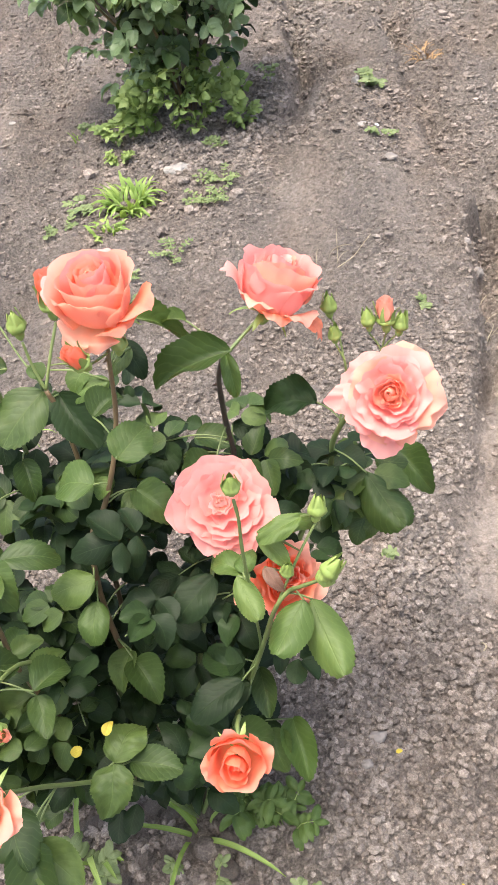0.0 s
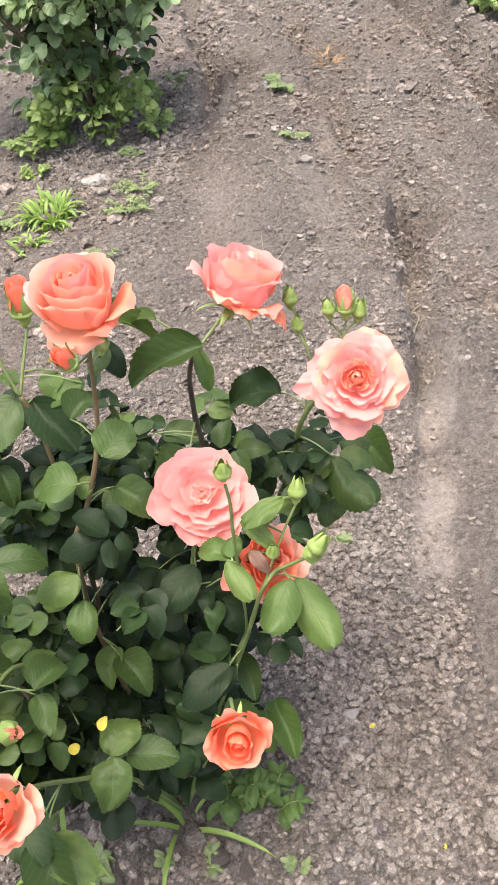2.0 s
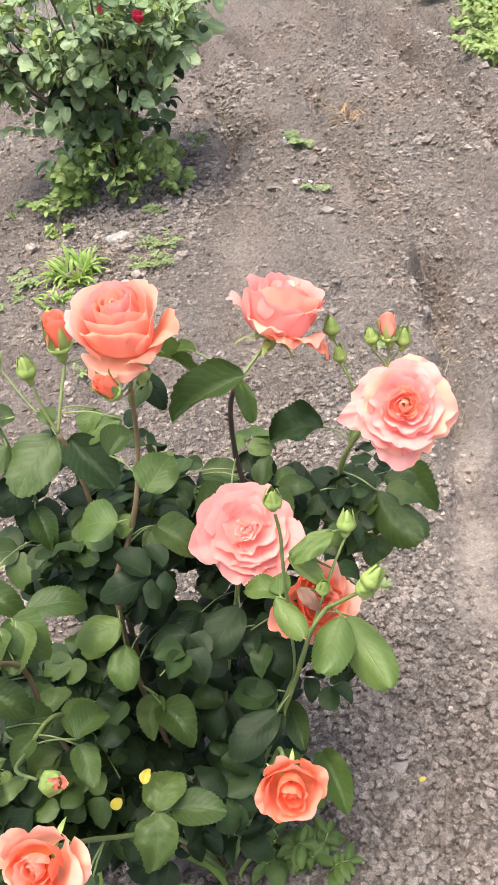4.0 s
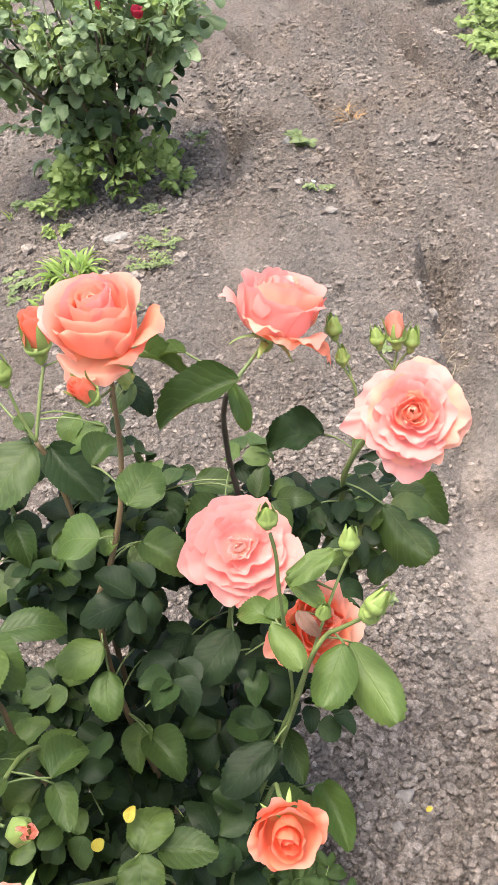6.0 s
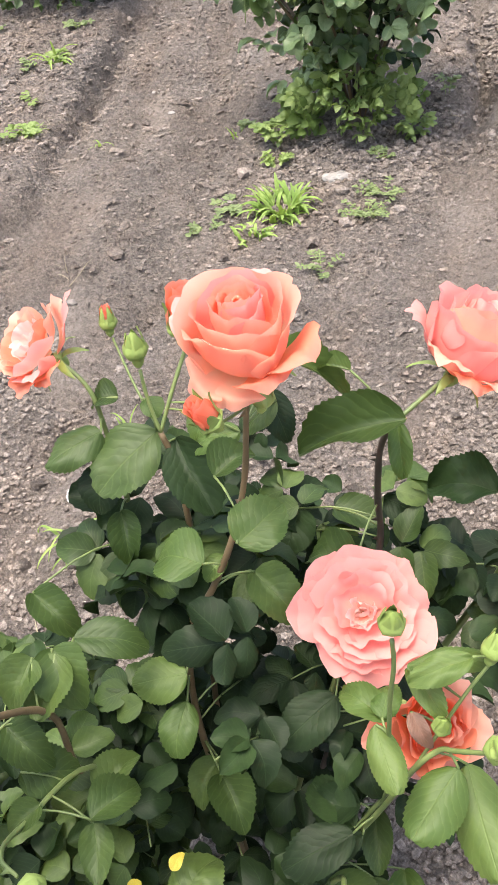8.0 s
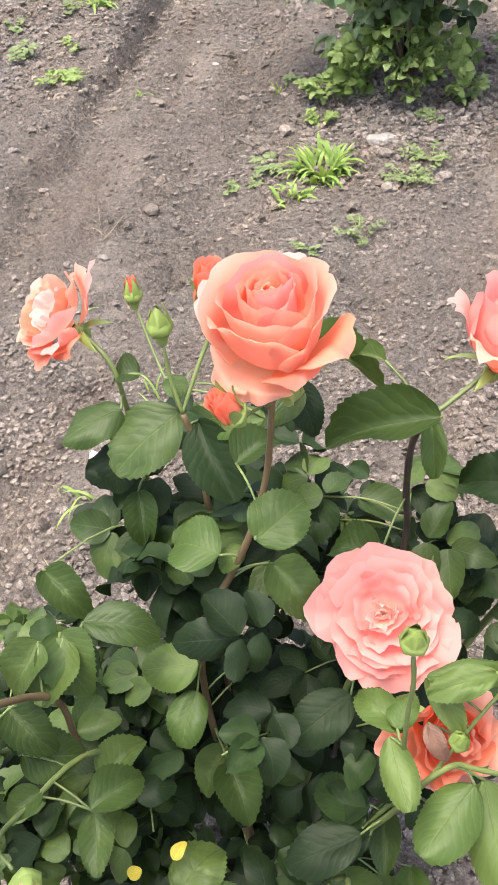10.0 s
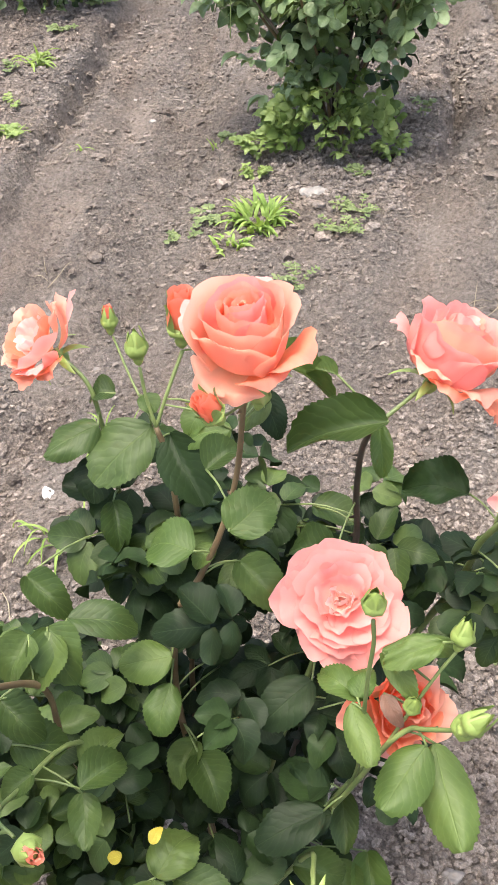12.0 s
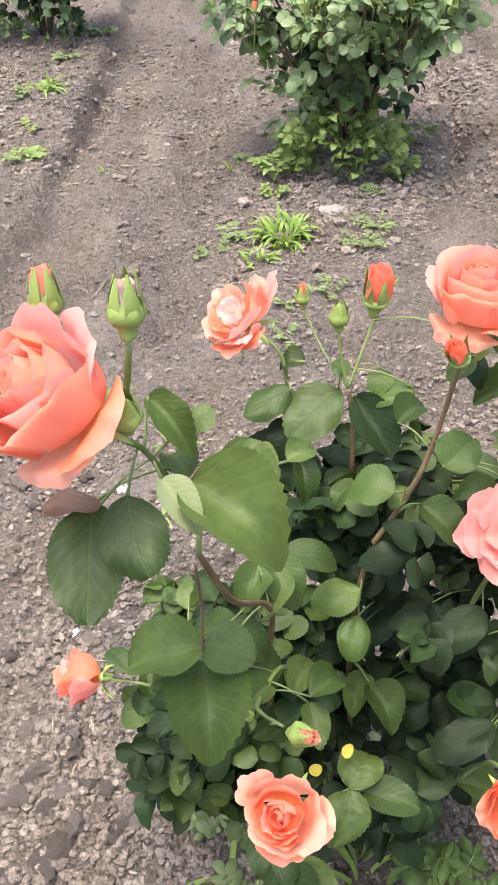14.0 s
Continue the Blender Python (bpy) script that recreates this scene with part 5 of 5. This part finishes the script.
# ---- other bushes ----
def bush_of_canes(place, seed, label, canes, spread, tall, sets, size, parts, low=0, flowers=()):
    """A rose bush of canes that fan out from one foot: a wide leafy crown with young shoots on top, inner leaves
    darkened to stand for shade, and suckers on the camera's side of the foot.
    """
    b = Bush(place, label, seed)
    r = b.r
    foot = Vector(place)
    extra, tips = [], []
    count = 0
    for k in range(canes):
        a = 2 * math.pi * k / canes + r.uniform(-0.3, 0.3)
        reach = spread * (r.uniform(0.75, 1.0) if k % 3 else r.uniform(0.2, 0.5))
        top = tall * r.uniform(0.72, 1.0) * (1.0 if k % 3 else 1.08)
        d = Vector((math.cos(a), math.sin(a) * 0.8, 0))
        pts = [foot + d * 0.02, foot + d * reach * 0.3 + Vector((0, 0, top * 0.36)), foot + d * reach * 0.78 + Vector((0, 0, top * 0.76)), foot + d * reach + Vector((0, 0, top * r.uniform(0.9, 1.0)))]
        b.cane(pts, 0.008, 0.0035, CANE_DARK if r.random() < 0.6 else CANE_BROWN, 4)
        line = smooth_line(pts, 26)
        for i in range(9, 26):
            for _ in range(r.choice((0, 1, 1, 2))):
                p = line[i] + Vector((r.uniform(-0.02, 0.02), r.uniform(-0.02, 0.02), r.uniform(-0.02, 0.02)))
                t = r.uniform(0, 6.283)
                way = Vector((math.cos(t), math.sin(t), r.uniform(-0.5, 0.35))) + d * 0.4
                # some inner leaves take the dark colour in place of real shade
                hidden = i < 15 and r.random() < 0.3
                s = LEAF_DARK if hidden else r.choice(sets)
                count += 1
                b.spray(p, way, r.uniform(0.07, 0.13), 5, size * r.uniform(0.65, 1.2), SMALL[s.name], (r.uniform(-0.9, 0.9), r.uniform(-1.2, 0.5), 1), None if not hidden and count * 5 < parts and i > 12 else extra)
        tips.append(line[-1])
    for p in tips:
        for _ in range(r.choice((2, 3, 4))):
            q = p + Vector((r.uniform(-0.07, 0.07), r.uniform(-0.07, 0.07), r.uniform(-0.12, 0.0)))
            e = q + Vector((r.uniform(-0.05, 0.05), r.uniform(-0.05, 0.05), r.uniform(0.09, 0.17)))
            b.cane([q, q.lerp(e, 0.5) + Vector((0.006, 0, 0)), e], 0.0022, 0.0014, CANE_GREEN, 0)
            for f in (0.3, 0.6, 0.95):
                t = r.uniform(0, 6.283)
                b.spray(q.lerp(e, f), (math.cos(t), math.sin(t), 0.5), r.uniform(0.03, 0.06), 5 if f < 0.5 else 3, size * (0.75 - 0.3 * f), SMALL[r.choice((LEAF_YOUNG, LEAF_LIME, LEAF_BLUE)).name], (r.uniform(-0.8, 0.8), -0.5, 0.8), extra)
    for n in range(low):
        t, q = r.uniform(0, 6.283), 0.18 * math.sqrt(r.random())
        p = foot + Vector((math.cos(t) * q, math.sin(t) * q * 0.6 - 0.1, r.uniform(0.03, 0.1) + 1.3 * max(0.0, 0.2 - q) * r.random()))
        kind = r.choice((LEAF_LIME, LEAF_LIME, LEAF_YOUNG)) if sets[0] is LEAF_BLUE else r.choice(sets)
        b.spray(p, (math.cos(t), math.sin(t) - 0.4, 0.5), r.uniform(0.03, 0.06), 5, size * r.uniform(0.45, 0.75), POINTED[kind.name], (r.uniform(-0.6, 0.6), -1.0, 0.8), extra)
    for n, (dx, dy, z, big) in enumerate(flowers):
        c = foot + Vector((dx, dy, z))
        b.cane([c - Vector((0.01, 0.0, 0.16)), c - Vector((0, 0, 0.05)), c - Vector((0, 0, 0.015))], 0.002, 0.0016, CANE_GREEN, 0)
        if big:
            rose(b.ob, c, (0.1, -0.3, 1), big, HALF[:4], (PETAL_RED,), seed + n, "small crimson rose just opening", inner=PETAL_RED)
        else:
            rose_bud(b.ob, c, (r.uniform(-0.2, 0.2), 0, 1), 0.024, seed + n, 0.8 if n % 2 else 0.0, PETAL_RED if n % 4 == 1 else PETAL_ORANGE, "red-tipped rose bud")
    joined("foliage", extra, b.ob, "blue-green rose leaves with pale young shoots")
    return b


bush_of_canes((-0.11, 3.03, float(height(-0.11, 3.03)) - 0.01), 41, "leafy blue-green rose bush with red buds on tilled soil", 18, 0.38, 0.72,
              (LEAF_BLUE, LEAF_BLUE, LEAF_BLUE, LEAF_BLUE, LEAF), 0.049, 480, 140,
              ((0.196, -0.17, 0.56, 0.03), (0.1, -0.26, 0.62, 0), (-0.1, -0.3, 0.6, 0), (-0.26, -0.25, 0.55, 0), (0.2, -0.1, 0.74, 0), (0.3, -0.12, 0.68, 0), (-0.05, -0.26, 0.7, 0), (-0.3, -0.15, 0.66, 0), (0.26, -0.22, 0.6, 0)))
bush_of_canes((-1.72, 4.3, float(height(-1.72, 4.3)) - 0.01), 43, "dark leafy rose bush in the next bed", 12, 0.36, 0.7, (LEAF_DARK, LEAF_BLUE, LEAF), 0.056, 150, 50)


# ---- weeds and grass ----
def ground_point(x, y, lift=0.0):
    return Vector((x, y, float(height(x, y)) + lift))


def blade_strip(rng, bend, material):
    verts, uvs, faces = [], [], []
    rows = 7
    for i in range(rows + 1):
        v = i / rows
        w = 0.5 * (1 - v) ** 0.6 * (0.7 + 0.6 * v)
        z = math.sin(v * bend) / bend
        y = (1 - math.cos(v * bend)) / bend
        for u in (-1, 0, 1):
            verts.append((u * max(w, 0.02), y, z - (0.0 if u else 0.02)))
            uvs.append((u * 0.5 + 0.5, v))
    for i in range(rows):
        for k in range(2):
            faces.append((i * 3 + k, i * 3 + k + 1, i * 3 + k + 4, i * 3 + k + 3))
    return mesh_of("blade", verts, faces, material, uvs)


GRASS = [blade_strip(rng, b, BLADE) for b in (0.9, 1.4, 1.8, 2.3, 2.7)]
DRY = [blade_strip(rng, b, RUST) for b in (0.8, 1.4, 2.0)]
STRAWS = [blade_strip(rng, b, STRAW) for b in (0.8, 1.4, 2.0)]


def grass_tuft(x, y, count, length, width, seed, label, spread=0.03, meshes=None, name="grass_tuft"):
    ob = thing(name, ground_point(x, y), label, "grass", "weeds on the soil")
    r = random.Random(seed)
    for _ in range(count):
        t = r.uniform(0, 6.283)
        q = spread * math.sqrt(r.random())
        ln, w = length * r.uniform(0.55, 1.1), width * r.uniform(0.7, 1.2)
        px, py = x + q * math.cos(t), y + q * math.sin(t)
        m = Matrix.Translation(ground_point(px, py, -0.004)) @ Matrix.Rotation(t + r.uniform(-1.5, 1.5) - math.pi / 2, 4, "Z") @ Matrix.Rotation(-r.uniform(-0.15, 0.6), 4, "X") @ Matrix.Diagonal((w, ln, ln, 1))
        part("blade", r.choice(meshes or GRASS), ob, m)
    return ob


def weed(x, y, radius, shoots, size, seed, label="low broad-leaved weed with small oval leaves", upright=0.3, meshes=None, group="weeds on the soil"):
    """A low plant: a few thin stems with pairs of small leaves."""
    ob = thing("weed", ground_point(x, y), label, "weed", group)
    r = random.Random(seed)
    o = ob.matrix_basis.translation
    for _ in range(shoots):
        t = r.uniform(0, 6.283)
        q = radius * (0.25 + 0.75 * math.sqrt(r.random()))
        a = ground_point(x + 0.2 * q * math.cos(t), y + 0.2 * q * math.sin(t), -0.002)
        e = ground_point(x + q * math.cos(t), y + q * math.sin(t), upright * radius * r.uniform(0.4, 1.0) + 0.004)
        line = smooth_line([a, a.lerp(e, 0.5) + Vector((0, 0, 0.3 * upright * radius)), e], 5)
        v, f = tube_data(line, 0.0009, 0.0007, 4)
        part("stem", mesh_of("stem", [p - o for p in v], f, SEPAL), ob)
        for k, p in enumerate(line[1:]):
            for s in ((-1, 1) if k < 3 else (-1, 0, 1)):
                d = Vector((math.cos(t + s * 1.3), math.sin(t + s * 1.3), r.uniform(0.0, 0.5))).normalized()
                ln = size * r.uniform(0.7, 1.15)
                m = blade_matrix(p, p + d * ln, ln * r.uniform(0.5, 0.68), (r.uniform(-0.3, 0.3), r.uniform(-0.5, 0.1), 1))
                part("leaf", r.choice(meshes or OVAL), ob, m)
    return ob


grass_tuft(-0.235, 2.44, 80, 0.1, 0.018, 1, "bright green tuft of broad-bladed grass", 0.055)
grass_tuft(-0.28, 2.29, 34, 0.05, 0.014, 2, "smaller bright green grass tuft", 0.045)
weed(0.05, 2.53, 0.08, 16, 0.014, 3)
weed(0.02, 2.4, 0.08, 16, 0.014, 4)
weed(-0.05, 2.1, 0.07, 6, 0.015, 5)
weed(-0.15, 2.02, 0.05, 4, 0.014, 6)
weed(-0.12, 1.84, 0.05, 4, 0.014, 61)
weed(-0.34, 2.85, 0.06, 9, 0.03, 7, "leafy green weed beside the bush", 1.2, SMALL[LEAF_LIME.name])
weed(-0.3, 3.0, 0.06, 8, 0.035, 8, "leafy green weed beside the bush", 1.2, SMALL[LEAF_LIME.name])
weed(-0.31, 2.72, 0.05, 6, 0.024, 9, "leafy green weed beside the bush", 0.8, SMALL[LEAF_LIME.name])
weed(0.1, 2.9, 0.05, 6, 0.032, 10, "lime green sucker leaves under the bush", 1.2, SMALL[LEAF_LIME.name])
weed(0.17, 3.15, 0.03, 3, 0.025, 11, "pale weed at the bed edge", 2.0)
weed(0.02, 2.75, 0.05, 5, 0.018, 12)
weed(-0.4, 2.45, 0.05, 6, 0.02, 13)
weed(-0.44, 2.35, 0.05, 5, 0.018, 14)
weed(-0.46, 2.95, 0.04, 4, 0.025, 15)
weed(0.53, 3.02, 0.05, 7, 0.03, 16, "small bright weed on the ridge", 0.6)
weed(0.47, 3.3, 0.05, 3, 0.012, 17)
weed(0.55, 2.6, 0.04, 4, 0.018, 18)
weed(0.62, 1.76, 0.03, 3, 0.016, 19)
weed(0.28, 0.53, 0.055, 6, 0.028, 20, "fresh green weed with oval leaves under the bush", 0.9, SMALL[LEAF_YOUNG.name])
weed(0.32, 0.5, 0.05, 5, 0.024, 21, "fresh green weed with oval leaves under the bush", 0.8, SMALL[LEAF_YOUNG.name])
weed(0.355, 0.415, 0.02, 2, 0.013, 22, "tiny seedling in the soil crumbs", 0.5)
weed(0.22, 0.44, 0.02, 2, 0.014, 23, "tiny seedling in the soil crumbs", 0.5)
weed(0.17, 0.46, 0.02, 2, 0.014, 24, "tiny seedling in the soil crumbs", 0.5)
weed(0.04, 0.44, 0.035, 4, 0.024, 25, "seedling beside the bush", 0.6)
weed(0.06, 0.38, 0.03, 3, 0.022, 26, "seedling beside the bush", 0.6)
weed(-0.02, 0.56, 0.04, 5, 0.024, 27, "seedling beside the bush", 0.6)
weed(0.48, 0.97, 0.02, 2, 0.013, 28, "tiny seedling in the soil crumbs", 0.5)
for n, (x, y, size) in enumerate(((-1.42, 3.55, 0.05), (-1.5, 3.44, 0.035), (-1.45, 2.92, 0.05), (-1.22, 2.8, 0.05), (-1.5, 3.98, 0.05), (-1.88, 3.95, 0.03), (-1.3, 3.06, 0.03), (-1.6, 3.2, 0.04), (-1.75, 3.6, 0.03), (-1.7, 3.0, 0.04), (-1.4, 2.6, 0.03), (-1.45, 4.35, 0.06))):
    weed(x, y, 0.07 if size > 0.04 else 0.05, 6 if size > 0.04 else 4, size * 0.55, 70 + n, "ragged light green weed in the next bed", 0.5, OVAL if n % 3 else SMALL[LEAF_LIME.name])
grass_tuft(-1.42, 3.53, 22, 0.12, 0.014, 31, "light green grass tuft on the bed edge", 0.04)
grass_tuft(-1.2, 2.82, 10, 0.09, 0.014, 32, "light green grass tuft on the bed edge", 0.03)
grass_tuft(-0.94, 2.8, 5, 0.06, 0.01, 33, "sparse grass seedling on the alley", 0.01)
grass_tuft(-0.5, 2.95, 6, 0.06, 0.008, 34, "sparse grass seedling on the bank", 0.02)
grass_tuft(-0.3, 1.12, 14, 0.1, 0.008, 35, "thin grass tuft behind the bush", 0.05)
grass_tuft(-0.3, 1.4, 14, 0.08, 0.006, 38, "thin pale grass tuft behind the bush", 0.06)
grass_tuft(0.2, 0.5, 7, 0.15, 0.011, 36, "long grass blades under the bush", 0.02)
grass_tuft(0.04, 0.47, 8, 0.12, 0.011, 37, "long grass blades under the bush", 0.02)
grass_tuft(0.73, 3.4, 40, 0.065, 0.005, 41, "dried rust-orange grass tuft on a ridge", 0.04, DRY, "dry_grass_tuft")
grass_tuft(0.43, 4.72, 10, 0.12, 0.004, 42, "straw-coloured dry grass on the ridge", 0.04, STRAWS, "dry_grass_tuft")
grass_tuft(0.36, 1.95, 5, 0.09, 0.003, 43, "few dry straws on the soil", 0.05, STRAWS, "dry_grass_tuft")
grass_tuft(-0.7, 2.02, 4, 0.06, 0.003, 44, "few dry straws on the soil", 0.06, STRAWS, "dry_grass_tuft")
grass_tuft(0.74, 1.72, 4, 0.09, 0.003, 45, "dry brown stalks in the furrow", 0.04, STRAWS, "dry_grass_tuft")
grass_tuft(-0.27, 0.62, 6, 0.04, 0.003, 46, "few dry straws on the soil", 0.05, STRAWS, "dry_grass_tuft")


def straw(x, y, length, turn, seed):
    r = random.Random(seed)
    d = Vector((math.cos(radians(turn)), math.sin(radians(turn)), 0))
    pts = [ground_point(x + d.x * s * length, y + d.y * s * length, 0.006 + 0.01 * r.random()) + Vector((-d.y, d.x, 0)) * r.uniform(-0.012, 0.012) for s in (0, 0.35, 0.7, 1.0)]
    v, f = tube_data(smooth_line(pts, 10), 0.0014, 0.0008, 5)
    return tagged(new("straw", mesh_of("straw", v, f, STRAW)), "thin bent dry straw lying on the soil", "straw", "straws on the soil")


for n, (x, y, ln, turn) in enumerate(((0.41, 1.92, 0.16, 60), (-0.7, 1.98, 0.1, 70), (-1.16, 2.86, 0.1, 100), (0.74, 1.63, 0.14, 80), (0.36, 3.2, 0.07, 60), (-0.35, 0.75, 0.16, 15), (0.73, 1.0, 0.025, 85), (0.62, 0.78, 0.02, 70), (-0.28, 0.9, 0.08, 140), (0.22, 3.0, 0.06, 130))):
    straw(x, y, ln, turn, n)


def fallen_leaf(x, y, size, turn, material, label, lift=0.004):
    ob = new("fallen_leaf", leaf_blade(random.Random(int(x * 999)), material, 0.25, 0.2, 5, 0.05, cols=2))
    q = ground_point(x, y, lift)
    d = Vector((math.cos(radians(turn)), math.sin(radians(turn)), 0.15))
    ob.matrix_basis = blade_matrix(q, q + d * size, size * 0.7, (0.1, -0.3, 1))
    return tagged(ob, label, "fallen leaf")


fallen_leaf(0.482, 0.61, 0.01, 20, LEAF_YELLOW, "small yellowed leaf on the soil")
fallen_leaf(0.56, 0.42, 0.009, 120, LEAF_YELLOW, "small yellowed leaf on the soil")
fallen_leaf(-0.2, 0.8, 0.03, 60, LEAF_PALE, "curled pale dead leaf on the soil")
fallen_leaf(-0.3, 0.72, 0.03, 160, LEAF_PALE, "curled pale dead leaf on the soil")
for n in range(9):
    fallen_leaf(0.1 + 0.2 * rng.random(), 0.5 + 0.25 * rng.random(), 0.03, rng.uniform(0, 360), LEAF_PALE, "dry curled leaf lying under the bush")
for (x, y, z), (tx, ty, tz) in (((0.14, 0.4, 0.41), (0.152, 0.403, 0.412)), ((0.174, 0.421, 0.41), (0.178, 0.433, 0.414))):
    bush.leaf((x, y, z + 0.008), (tx, ty, tz + 0.012), 0.012, (0.1, -0.5, 0.9), LEAF_YELLOW, False)


# ---- low green crop at the far edge ----
def crop_plant(x, y, tall, seed):
    ob = thing("leafy_plant", ground_point(x, y), "bushy light green leafy plant at the field edge", "plant", "green plants along the edge")
    r = random.Random(seed)
    o = ob.matrix_basis.translation
    pieces = []
    for k in range(22):
        t = r.uniform(0, 6.283)
        q = 0.2 * math.sqrt(r.random())
        e = ground_point(x + q * math.cos(t), y + q * math.sin(t), tall * r.uniform(0.4, 1.0))
        v, f = tube_data(smooth_line([o, o.lerp(e, 0.5) + Vector((0, 0, 0.03)), e], 6), 0.003, 0.0015, 5)
        part("stem", mesh_of("stem", [p - o for p in v], f, SEPAL), ob)
        for i in range(22):
            p = o.lerp(e, r.uniform(0.35, 1.05))
            a = r.uniform(0, 6.283)
            d = Vector((math.cos(a), math.sin(a), r.uniform(-0.2, 0.5))).normalized()
            ln = r.uniform(0.022, 0.045)
            pieces.append((r.choice(TINY), blade_matrix(p, p + d * ln, ln * 0.62, (r.uniform(-0.4, 0.4), -0.4, 1))))
    joined("foliage", pieces, ob, "light green leaves")


for n, (x, y, z) in enumerate(((1.42, 3.62, 0.12), (1.48, 3.95, 0.18), (1.52, 4.3, 0.18), (1.42, 4.75, 0.2), (1.7, 4.4, 0.22), (1.65, 3.7, 0.18), (1.5, 5.2, 0.2), (1.8, 4.9, 0.22))):
    crop_plant(x, y, z, 200 + n)
